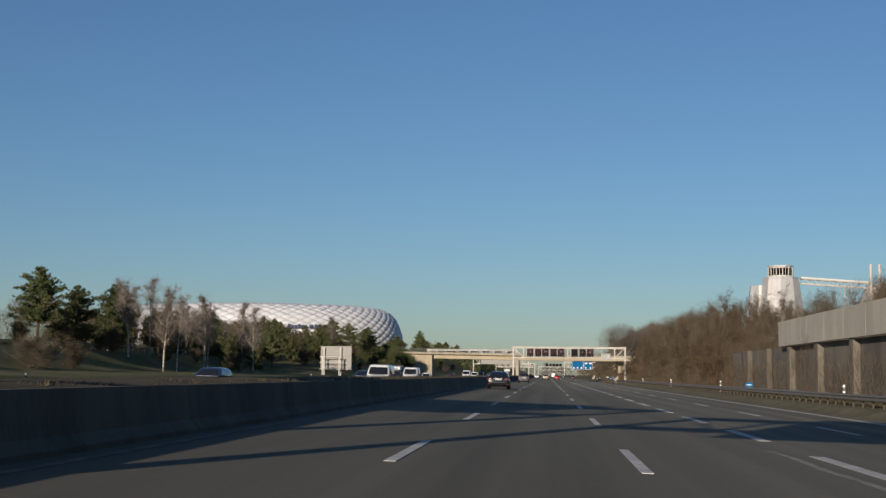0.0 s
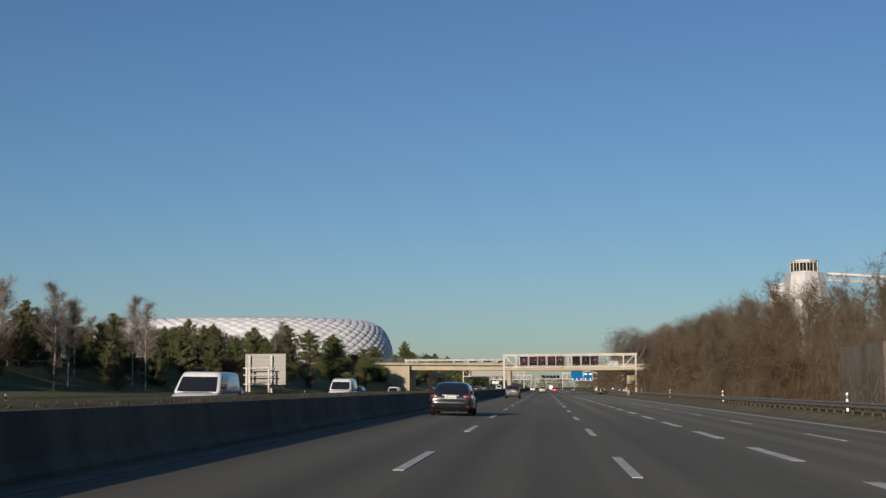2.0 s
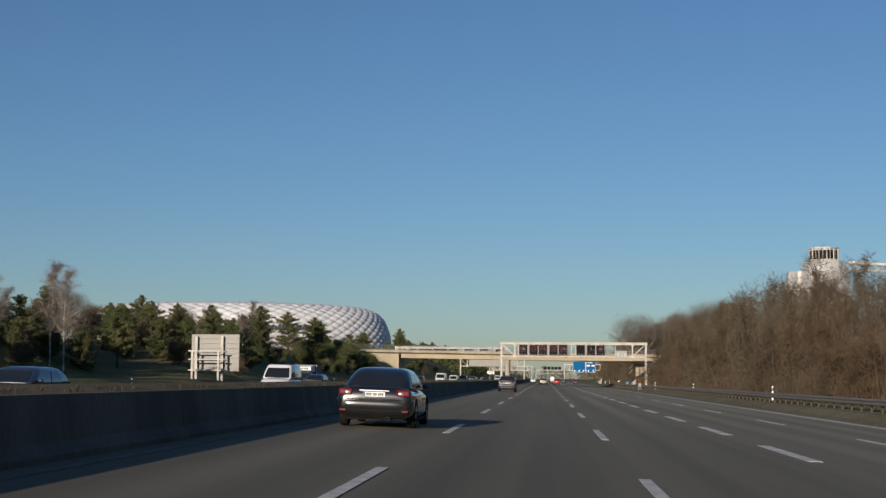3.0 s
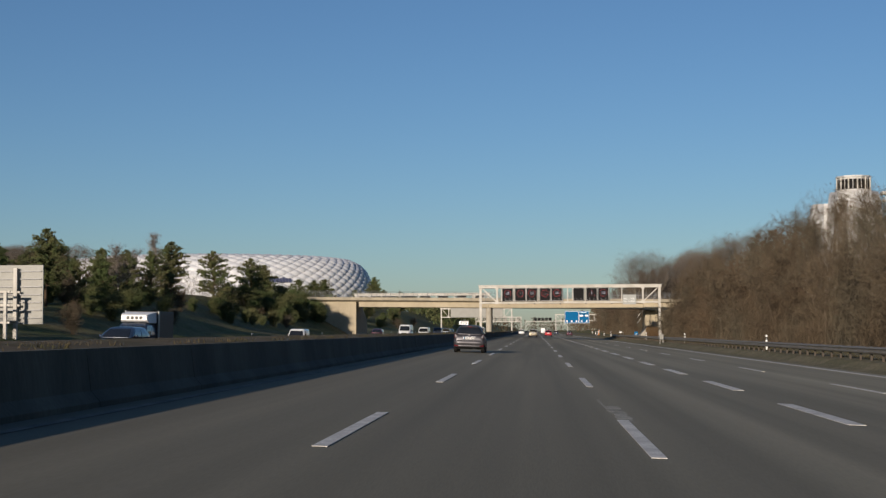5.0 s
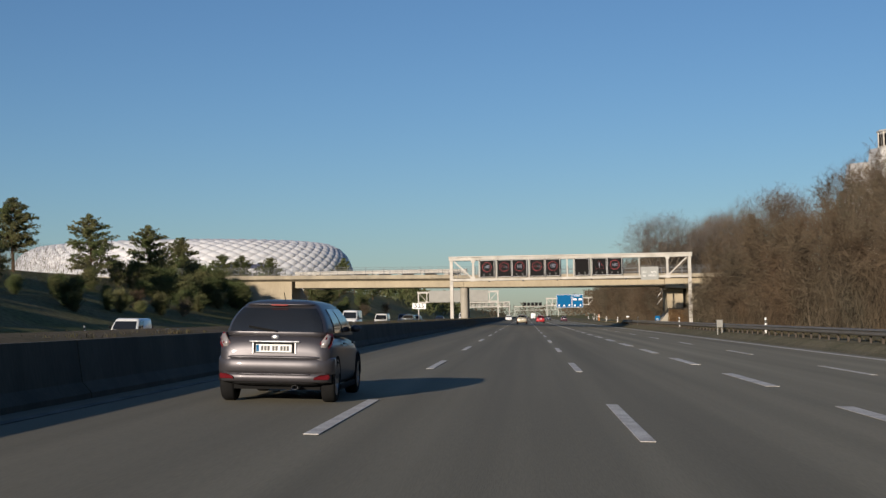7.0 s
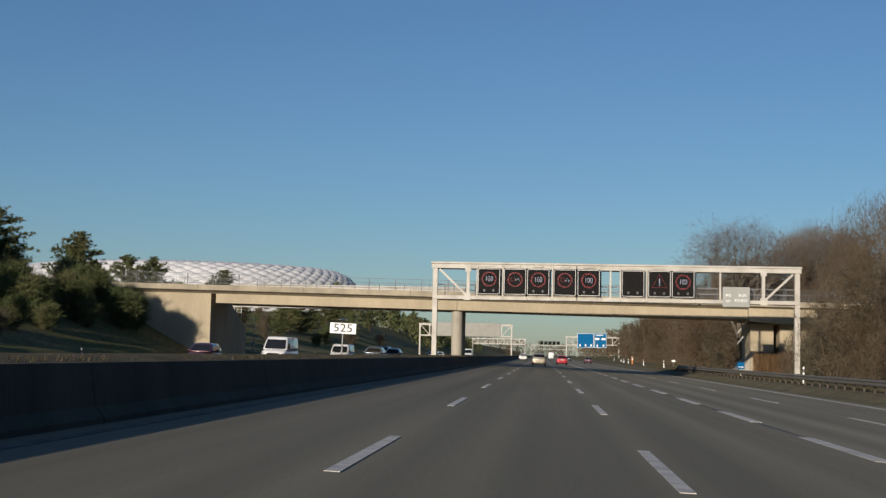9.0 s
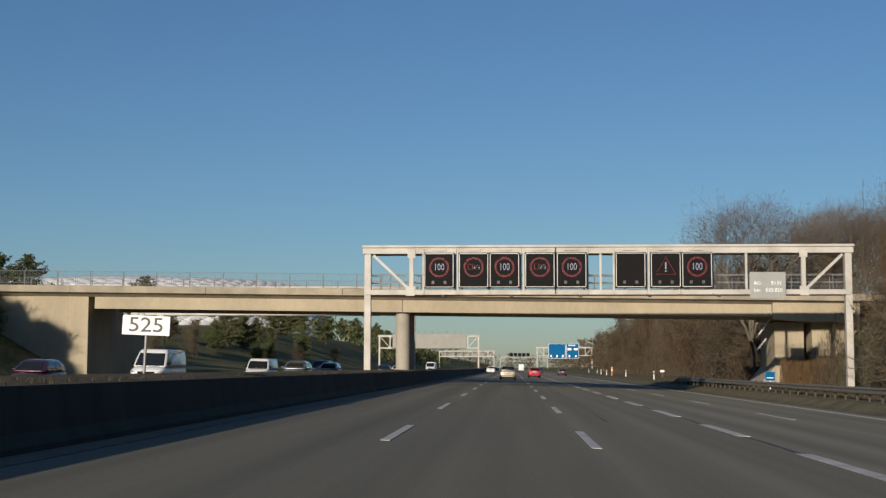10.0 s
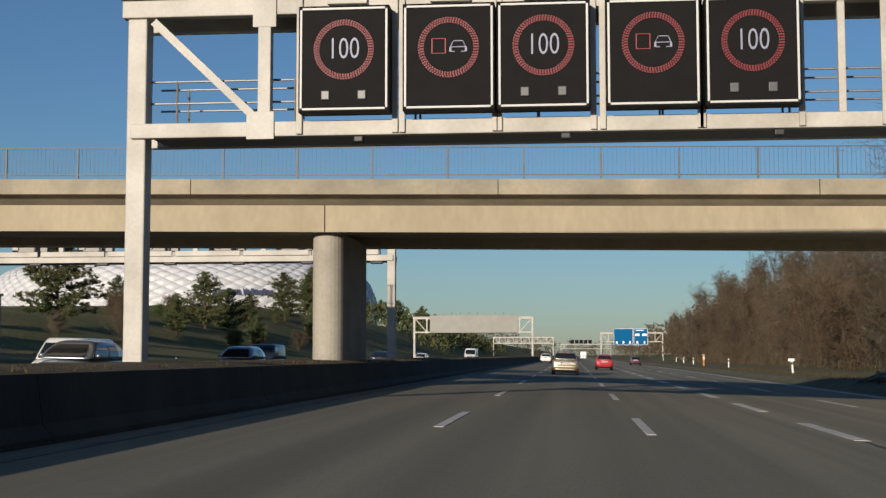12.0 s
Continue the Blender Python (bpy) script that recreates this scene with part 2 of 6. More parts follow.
BARK_PALE = material("pale_bark", (0.17, 0.145, 0.11), 0.95, second=(0.10, 0.085, 0.065), scale=2, fine=18, fine_amount=0.3, bump=0.5, spec=0.1, stretch=(1, 1, 0.3))
ORANGE = material("orange_paint", (0.62, 0.22, 0.04), 0.5, scale=2, amount=0.3, fine=12, fine_amount=0.06, bump=0)
BIRCH = material("birch_bark", (0.55, 0.50, 0.42), 0.85, second=(0.10, 0.085, 0.07), scale=2.5, amount=0.9, fine=14, fine_amount=0.25, bump=0.3, stretch=(1, 1, 2.5))
TWIG = material("twigs", (0.094, 0.065, 0.041), 0.95, second=(0.094, 0.082, 0.058), scale=0.07, amount=1.0, fine=1.2, fine_amount=0.3, bump=0, spec=0.1, rand=0.25)
BIRCH_TWIG = material("birch_twigs_grey", (0.20, 0.172, 0.150), 0.95, second=(0.145, 0.115, 0.095), scale=0.15, amount=0.9, fine=1.2, fine_amount=0.3, bump=0, spec=0.1, rand=0.2)
TWIG_PALE = material("birch_twigs", (0.115, 0.096, 0.080), 0.95, second=(0.15, 0.128, 0.108), scale=0.2, fine=1.2, fine_amount=0.3, bump=0, spec=0.1)
FENCE_WOOD = material("weathered_timber", (0.26, 0.225, 0.18), 0.9, second=(0.16, 0.135, 0.105), scale=1.5, amount=0.8, fine=14, fine_amount=0.25, bump=0.2, stretch=(1, 0.2, 1))
PINE_BARK = material("pine_bark", (0.085, 0.058, 0.038), 0.95, scale=3, fine=18, fine_amount=0.3, bump=0.5, spec=0.1)
NEEDLE = material("pine_needles", (0.064, 0.088, 0.031), 0.8, second=(0.112, 0.108, 0.048), scale=0.35, amount=1.0, fine=2.5, fine_amount=0.35, bump=0, spec=0.2, rand=0.2)
STRAW = material("dry_grass", (0.085, 0.066, 0.040), 0.9, second=(0.05, 0.048, 0.024), scale=0.6, amount=1.0, fine=4, fine_amount=0.3, bump=0, spec=0.1)
REED = material("brown_reeds", (0.17, 0.105, 0.055), 0.95, second=(0.11, 0.075, 0.04), scale=1.5, fine=6, fine_amount=0.3, bump=0, spec=0.1)
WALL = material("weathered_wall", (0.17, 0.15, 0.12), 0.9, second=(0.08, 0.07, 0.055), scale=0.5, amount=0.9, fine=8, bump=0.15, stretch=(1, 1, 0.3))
SILO = material("silo_cladding", (0.62, 0.60, 0.56), 0.42, 0.4, second=(0.47, 0.46, 0.44), scale=0.12, amount=0.8, fine=1.5, fine_amount=0.08, bump=0.03, stretch=(1, 1, 0.2))

# ---- the ground, the roads and the central reserve ----
def smooth(a, b, x):
    t = min(1, max(0, (x - a) / (b - a)))
    return t * t * (3 - 2 * t)


def ground_z(x, y):
    """Height of the open ground: banks on both sides of the motorway, raised to the bridge's ends."""
    z = -0.62
    if x > 15.6:
        z = -0.62 + 0.2 * smooth(15.6, 18, x) + 2.2 * smooth(21, 45, x)
    if x < -28:
        z = -0.6 + 1.5 * smooth(-28, -31, x) if x > -31 else 0.9
        if x < -31:
            toe = 0.9 + 0.35 * smooth(-31, -42, x) + 2.55 * smooth(-42.5, -49.5, x) + 1.2 * smooth(-50, -62, x)
            near = 0.9 + 3.0 * smooth(-31, -41, x) + 1.3 * smooth(-41, -58, x) + 2.3 * smooth(290, 365, y) * smooth(-39, -50, x)
            near = toe + (near - toe) * smooth(255, 300, y)
            ridge = 4.0 + 7.0 * min(1, max(0, (y - 455) / 175))
            far = 0.9 + (ridge - 0.9) * smooth(-29, -62, x)
            k = smooth(425, 450, y)
            z = near * (1 - k) + far * k
    side = min(1, max(0, (-30 - x) / 14)) if x < 0 else smooth(23, 30, x)
    ramp = side * smooth(394, 415, y) * (1 - smooth(428, 450, y))
    z = max(z, z + (6.3 - z) * ramp)
    if x < -30 or x > 21:
        z += 0.18 * noise.noise((x * 0.12, y * 0.12, 0))
    return z


def build_ground():
    xs = [-2600, -1200, -600, -350, -220, -150, -110, -90] + [-78 + 3 * i for i in range(16)] + [-31, -30, -29, -28, -10, 5, 15.7, 16.5, 18, 20, 21.5, 23, 25, 27, 30, 34, 38, 42, 48, 56, 70, 95, 150, 300, 700, 1500, 2600]
    ys = [-900, -300, -100, 0, 40] + [60 + 6 * i for i in range(110)] + [730, 780, 850, 950, 1100, 1300, 1700, 2400, 3600]
    bm = bmesh.new()
    grid = [[bm.verts.new((x, y, ground_z(x, y))) for x in xs] for y in ys]
    for a, b in zip(grid, grid[1:]):
        for i in range(len(xs) - 1):
            bm.faces.new((a[i], a[i + 1], b[i + 1], b[i]))
    return solid("ground", bm, GRASS, "winter grass banks beside the motorway", "ground", smooth=True)


build_ground()

Y0, Y1 = -60, 1700
bm = bmesh.new()
extrude_y(bm, [(-4.2, road_z(-4.2)), (15.6, road_z(15.6)), (15.6, -0.9), (-4.2, -0.9)], Y0, Y1)
road = solid("road", bm, ASPHALT, "worn grey asphalt carriageway with five lanes", "road")
bm = bmesh.new()
extrude_y(bm, [(-28.4, -0.25), (-8.3, 0.2), (-8.3, -0.9), (-28.4, -0.9)], Y0, Y1)
solid("road_opposite", bm, ASPHALT_OLD, "asphalt carriageway for the oncoming traffic", "road")
# verge of trodden earth beside the outer edge line
bm = bmesh.new()
extrude_y(bm, [(15.603, -0.535), (16.1, -0.45), (16.7, -0.22), (17.4, -0.14), (20.5, -0.12), (24.2, -0.02), (24.2, -0.9), (15.603, -0.9)], Y0, Y1)
solid("verge", bm, EARTH, "dry earth and short grass behind the guard rail", "verge")
# planted strip between the two barrier walls
bm = bmesh.new()
extrude_y(bm, [(-4.52, 0.98), (-5.2, 1.06), (-6.4, 1.10), (-7.5, 1.06), (-8.0, 0.98), (-8.0, -0.5), (-4.52, -0.5)], Y0, Y1)
solid("median", bm, MEDIAN, "earth strip with dry grass between the barrier walls", "median")
bm = bmesh.new()
extrude_y(bm, [(-8.32, 0.1), (-8.27, 0.5), (-8.22, 1.0), (-8.003, 1.0), (-8.003, 0.1)], Y0, Y1)
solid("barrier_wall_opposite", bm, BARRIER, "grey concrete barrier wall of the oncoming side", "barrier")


def barrier_outline():
    return [(-4.08, 0.09), (-4.08, 0.22), (-4.22, 0.38), (-4.30, 1.0), (-4.50, 1.0), (-4.50, 0.09)]


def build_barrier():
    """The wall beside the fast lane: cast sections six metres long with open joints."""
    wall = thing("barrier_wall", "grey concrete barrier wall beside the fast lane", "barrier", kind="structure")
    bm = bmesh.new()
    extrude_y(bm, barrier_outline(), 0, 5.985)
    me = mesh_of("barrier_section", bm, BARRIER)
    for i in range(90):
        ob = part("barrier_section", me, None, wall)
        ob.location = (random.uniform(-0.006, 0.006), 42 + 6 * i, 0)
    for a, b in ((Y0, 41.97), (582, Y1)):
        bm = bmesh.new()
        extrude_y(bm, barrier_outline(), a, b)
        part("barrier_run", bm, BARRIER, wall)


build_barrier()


def dash_mesh(length, width):
    bm = bmesh.new()
    box(bm, -width / 2, width / 2, 0, length, 0.0, 0.008)
    return mesh_of("lane_dash", bm, PAINT_LINE)


def build_markings():
    for x, first, step, width in ((0.0, 324.9, 18, 0.17), (3.61, 324.9, 18, 0.17), (7.22, 325.6, 12, 0.28), (10.95, 344.5, 18, 0.17)):
        me = dash_mesh(6.0, width)
        k = -math.floor((first - 40) / step)
        while first + k * step < 900:
            ob = part("lane_dash", me, None, road)
            ob.location, ob.rotation_euler = (x, first + k * step, road_z(x) + 0.004), (0, math.atan(CF), 0)
            k += 1
    for x, w, mat in ((-3.62, 0.16, PAINT_WORN_SHADED), (14.75, 0.28, PAINT_LINE)):
        bm = bmesh.new()
        extrude_y(bm, [(x - w / 2, road_z(x - w / 2) + 0.004), (x + w / 2, road_z(x + w / 2) + 0.004), (x + w / 2, road_z(x + w / 2) + 0.012), (x - w / 2, road_z(x - w / 2) + 0.012)], 30, 1100)
        part("edge_line", bm, mat, road)



def strip_on_road(name, mat, x, y0, y1, w, wobble, seed, label):
    """A thin uneven strip of tar or old paint along the road."""
    rng = random.Random(seed)
    n = max(2, int((y1 - y0) / 0.5))
    rings = []
    for i in range(n + 1):
        y = y0 + (y1 - y0) * i / n
        c = x + wobble * noise.noise((y * 0.35, seed, 0))
        hw = 0.5 * w * rng.uniform(0.65, 1.25)
        rings.append([(c - hw, y, road_z(c - hw) + 0.001), (c + hw, y, road_z(c + hw) + 0.001), (c + hw, y, road_z(c + hw) + 0.0035), (c - hw, y, road_z(c - hw) + 0.0035)])
    part(name, loft(bmesh.new(), rings), mat, road, label)


build_markings()
strip_on_road("tar_seam", TAR, 7.22, 318, 404, 0.10, 0.12, 3, "dark tar along the paving seam")
strip_on_road("tar_seam", TAR, 7.22, 170, 196, 0.06, 0.10, 4, "dark tar along the paving seam")
strip_on_road("tar_seam", TAR, 4.65, 355.0, 363.2, 0.05, 0.10, 5, "dark tar in a crack")
strip_on_road("tar_seam", TAR, 12.9, 300, 345, 0.05, 0.3, 6, "dark tar in a crack")
strip_on_road("old_marking", PAINT_OLD, 3.67, 204.6, 208.8, 0.27, 0.0, 7, "scuffed remnant of an old lane marking")
strip_on_road("old_marking", PAINT_OLD, 3.53, 207.0, 211.0, 0.05, 0.03, 8, "scuffed remnant of an old lane marking")
strip_on_road("old_marking", PAINT_OLD, 6.62, 71.5, 81.0, 0.16, 0.1, 9, "scuffed remnant of an old lane marking")


# ---- guard rail, marker posts ----
def build_guard_rail():
    rail = thing("guard_rail", "weathered steel guard rail on short posts", "guard rail")
    x, top = 17.0, 0.45
    prof = [(0, 0), (-0.06, -0.03), (-0.08, -0.08), (-0.02, -0.13), (-0.02, -0.18), (-0.08, -0.23), (-0.06, -0.28), (0, -0.31), (0.012, -0.31), (-0.04, -0.27), (-0.06, -0.23), (0.0, -0.18), (0.0, -0.13), (-0.06, -0.08), (-0.04, -0.04), (0.012, 0)]
    y = 20
    while y < 440:
        bm = bmesh.new()
        extrude_y(bm, [(x + a, top + b) for a, b in prof], y, y + 4.02)
        part("rail_beam", bm, RAIL_STEEL, rail)
        y += 4
    bm = bmesh.new()
    loft(bm, [[(x + a, 440 + 8 * t, (top + b) * (1 - t) - 0.42 * t) for a, b in prof] for t in (0, 0.25, 0.5, 0.75, 1)])
    part("end_ramp", bm, RAIL_STEEL, rail)
    bm = bmesh.new()
    box(bm, -0.05, 0.05, -0.03, 0.03, -0.85, 0.02)
    box(bm, -0.12, 0.0, -0.05, 0.05, -0.26, -0.05)
    me = mesh_of("rail_post", bm, POST_STEEL)
    for i in range(211):
        ob = part("rail_post", me, None, rail)
        ob.location = (x + 0.1, 21 + 2 * i, top)


build_guard_rail()


def marker_post():
    """White plastic marker post with a slanted black band and a reflector."""
    p = thing("marker_post", "white plastic roadside marker post with black band", "marker post", group="marker posts along the road")

    def tri(z0, z1, s=1.0):
        return [[(-0.06 * s, -0.05 * s, z), (0.06 * s, -0.05 * s, z), (0.0, 0.07 * s, z)] for z in (z0, z1)]
    bm = bmesh.new()
    rings = tri(-0.1, 0.72) + [[(-0.06, -0.05, 0.95), (0.06, -0.05, 1.02), (0, 0.07, 1.0)]]
    loft(bm, rings)
    part("post", bm, SIGN_WHITE, p)
    bm = bmesh.new()
    loft(bm, [[(x * 1.06, y * 1.06, z) for x, y, z in r] for r in tri(0.66, 0.86)])
    part("band", bm, BLACK, p, "black band")
    bm = bmesh.new()
    box(bm, -0.022, 0.022, -0.062, -0.054, 0.70, 0.82)
    part("reflector", bm, SIGN_GREY, p, "grey reflector")
    return p


post = marker_post()
post.matrix_basis = pose(17.95, 127, -0.13)
for y in (77, 178, 227, 277, 327, 376, 426):
    copy_thing(post, pose(17.95, y, -0.13, 0, 0, random.uniform(-8, 8)))
for x, y in ((18.6, 476), (19.6, 526), (20.5, 580), (21.0, 604), (22.5, 640), (24, 700)):
    copy_thing(post, pose(x, y, -0.13, 0, random.uniform(-3, 3), 0))
for y in (134, 184, 234, 284, 334, 384, 480, 540):
    copy_thing(post, pose(-29.6, y, 0.1, 0, 0, 180))


# ---- the road bridge ----
def bz(x):
    """Rise of the bridge along its length (it falls towards the outer bank)."""
    return -0.0125 * (x + 6)


def along_x(bm, outline, x0, x1, n=1):
    """A solid with a (y, z) outline that follows the bridge's fall from x0 to x1."""
    rings = []
    for i in range(n + 1):
        x = x0 + (x1 - x0) * i / n
        rings.append([(x, y, z + bz(x)) for y, z in outline])
    return loft(bm, rings)


def build_bridge():
    b = thing("road_bridge", "sand-coloured concrete road bridge over the motorway", "bridge")
    for name, x0, x1 in (("girder", -28.4, -5.75), ("girder", -5.71, 20.8)):
        for y in (416.9, 422.9):
            bm = bmesh.new()
            along_x(bm, [(y, 5.25), (y + 1.1, 5.25), (y + 1.1, 6.12), (y, 6.12)], x0, x1)
            part(name, bm, BRIDGE_C, b, "sand-coloured concrete beam")
    bm = bmesh.new()
    along_x(bm, [(418.0, 5.55), (422.9, 5.55), (422.9, 6.1), (418.0, 6.1)], -28.4, 20.8)
    part("deck", bm, CONCRETE, b)
    bm = bmesh.new()
    along_x(bm, [(416.35, 6.42), (417.0, 6.123), (423.9, 6.123), (424.55, 6.42), (424.55, 6.55), (416.35, 6.55)], -120, 60)
    part("slab", bm, BRIDGE_EDGE, b)
    for y in (416.15, 424.3):
        for i in range(18):
            x0 = -120 + 10 * i
            bm = bmesh.new()
            along_x(bm, [(y, 6.40), (y + 0.45, 6.40), (y + 0.45, 6.86), (y + 0.02, 6.90), (y, 6.87)], x0, x0 + 9.97)
            part("parapet", bm, BRIDGE_EDGE, b, "weathered parapet coping")
    # pier with rounded ends
    bm = bmesh.new()
    ring = []
    for i in range(24):
        t = 2 * math.pi * i / 24
        ring.append((-5.75 + 0.52 * math.cos(t), 420.2 + (2.4 if math.sin(t) > 0 else -2.4) + 0.52 * math.sin(t)))
    loft(bm, [[(x, y, z) for x, y in ring] for z in (0.5, 5.246)])
    part("pier", bm, CONCRETE, b, "grey concrete pier with rounded ends", smooth=False)
    # end wall on the side of the oncoming traffic
    bm = bmesh.new()
    loft(bm, [[(x, y, z) for x, y in ((-28.9, 417.0), (-28.9, 424.0), (-29.6, 424.0), (-42, 424.0), (-42, 417.0))] for z in (-0.6, 6.45)])
    part("abutment", bm, BRIDGE_C, b, "sand-coloured abutment wall")
    for ya, yb in ((424.003, 432.5),):
        bm = bmesh.new()
        loft(bm, [[(-28.95, y, -0.6), (-29.5, y, -0.6), (-29.5, y, z), (-28.95, y, z)] for y, z in ((ya, 6.3), (yb, 3.4))])
        part("wing_wall", bm, BRIDGE_C, b, "sloping wing wall")
    # stepped end on the outer side
    bm = bmesh.new()
    extrude_y(bm, [(20.85, 6.05), (20.85, 4.75), (23.6, 4.55), (27, 4.55), (27, 6.05)], 416.75, 424)
    part("abutment_cap", bm, BRIDGE_C, b, "sand-coloured bearing block")
    bm = bmesh.new()
    extrude_y(bm, [(21.3, -0.6), (21.3, 4.56), (23.4, 4.545), (23.4, -0.6)], 418.6, 424)
    extrude_y(bm, [(23.9, -0.6), (23.9, 4.545), (30, 4.545), (30, -0.6)], 418.2, 424)
    part("abutment_wall", bm, BRIDGE_C, b, "concrete end wall")
    bm = bmesh.new()
    loft(bm, [[(19.6, y, -0.6), (21.29, y, 1.4), (21.29, y, -0.6)] for y in (418.4, 423.9)])
    part("slope_paving", bm, CONCRETE, b, "grey paved slope")
    # pale bars that stand in for the sunlit sloping edges beside the end wall
    for a, b_ in (((21.05, 4.98), (19.88, 3.43)), ((20.57, 3.35), (19.87, 2.49))):
        part("sunlit_edge", bar(bmesh.new(), (a[0], 418.0, a[1]), (b_[0], 418.0, b_[1]), 0.14, 0.1), STEEL_WHITE, b, "pale bar in place of a sunlit sloping edge")
    # railings
    for y in (416.4, 424.5):
        for z in (7.05, 7.94):
            bm = bmesh.new()
            along_x(bm, [(y - 0.02, z), (y + 0.02, z), (y + 0.02, z + 0.03), (y - 0.02, z + 0.03)], -58, 30)
            part("handrail", bm, RAILING, b, "galvanised railing bar")
        bm = bmesh.new()
        box(bm, -0.03, 0.03, -0.03, 0.03, 0, 1.05)
        me = mesh_of("railing_post", bm, RAILING)
        for i in range(36):
            x = -58 + 2.45 * i
            ob = part("railing_post", me, None, b)
            ob.location = (x, y, 6.87 + bz(x))
        bm = bmesh.new()
        for i in range(int(88 / 0.14)):
            x = -58 + 0.14 * i
            box(bm, x - 0.006, x + 0.006, y - 0.006, y + 0.006, 7.06 + bz(x), 7.93 + bz(x))
        ob = part("balusters", bm, RAILING, b)
        tagged(ob, kind="stuff")
    return b


build_bridge()


# ---- sign gantries ----
def gantry_frame(g, x0, x1, y, base0, base1, low, top, steel, truss=True):
    """Two posts, an upper and a lower chord front and back, end bays with struts."""
    for x, base in ((x0, base0), (x1, base1)):
        bm = bmesh.new()
        box(bm, x - 0.2, x + 0.2, y - 0.02, y + 0.42, base, top - 0.5, 0.03)
        part("post", bm, steel, g)
        bm = bmesh.new()
        box(bm, x - 0.32, x + 0.32, y - 0.14, y + 0.54, base - 0.5, base + 0.06, 0.02)
        part("base_plate", bm, STEEL_GREY, g, "grey foot plate")
    for yy in (y - 0.1, y + 1.2):
        bm = bmesh.new()
        box(bm, x0 - 0.3, x1 + 0.3, yy, yy + 0.26, top - 0.52, top - 0.16, 0.02)
        part("upper_chord", bm, steel, g)
        bm = bmesh.new()
        box(bm, x0 - 0.1, x1 + 0.1, yy, yy + 0.22, low, low + 0.3, 0.02)
        part("lower_chord", bm, steel, g)
    bm = bmesh.new()
    box(bm, x0 - 0.34, x1 + 0.34, y - 0.2, y + 1.6, top - 0.157, top, 0.03)
    part("roof_strip", bm, steel, g)
    for xa, s in ((x0, 1), (x1, -1)) if truss else ():
        bm = bmesh.new()
        bar(bm, (xa + 0.35 * s, y, top - 0.6), (xa + 2.55 * s, y, low + 0.3), 0.16)
        part("strut", bm, steel, g)
        bm = bmesh.new()
        box(bm, xa + 2.65 * s - 0.13, xa + 2.65 * s + 0.13, y - 0.13, y + 0.13, low + 0.3, top - 0.52, 0.015)
        part("upright", bm, steel, g)
        bm = bmesh.new()
        box(bm, xa + 2.6 * s - 0.3, xa + 2.6 * s + 0.26, y - 0.14, y - 0.105, low - 0.06, low + 0.5, 0.01)
        part("gusset", bm, steel, g)
        bm = bmesh.new()
        box(bm, xa + 2.65 * s - 0.24, xa + 2.65 * s + 0.24, y - 0.14, y - 0.105, top - 0.78, top - 0.2, 0.01)
        part("gusset", bm, steel, g)
    bm = bmesh.new()
    box(bm, x0 + 0.3, x1 - 0.3, y + 0.23, y + 1.19, low + 0.02, low + 0.07)
    part("walkway", bm, STEEL_GREY, g, "grey grating walkway")


def text_mesh(body, size, material_, bold=0.0):
    cu = bpy.data.curves.new("text", "FONT")
    cu.body, cu.size, cu.align_x, cu.align_y = body, size, "CENTER", "CENTER"
    cu.extrude, cu.offset, cu.resolution_u = 0.006, bold, 3
    ob = bpy.data.objects.new("text", cu)
    me = bpy.data.meshes.new_from_object(ob)
    bpy.data.objects.remove(ob)
    bpy.data.curves.remove(cu)
    bm = bmesh.new()
    bm.from_mesh(me)
    bmesh.ops.remove_doubles(bm, verts=bm.verts, dist=0.0002)
    bm.to_mesh(me)
    bm.free()
    me.materials.clear()
    me.materials.append(material_)
    me.transform(Matrix.Rotation(radians(90), 4, "X"))
    return me


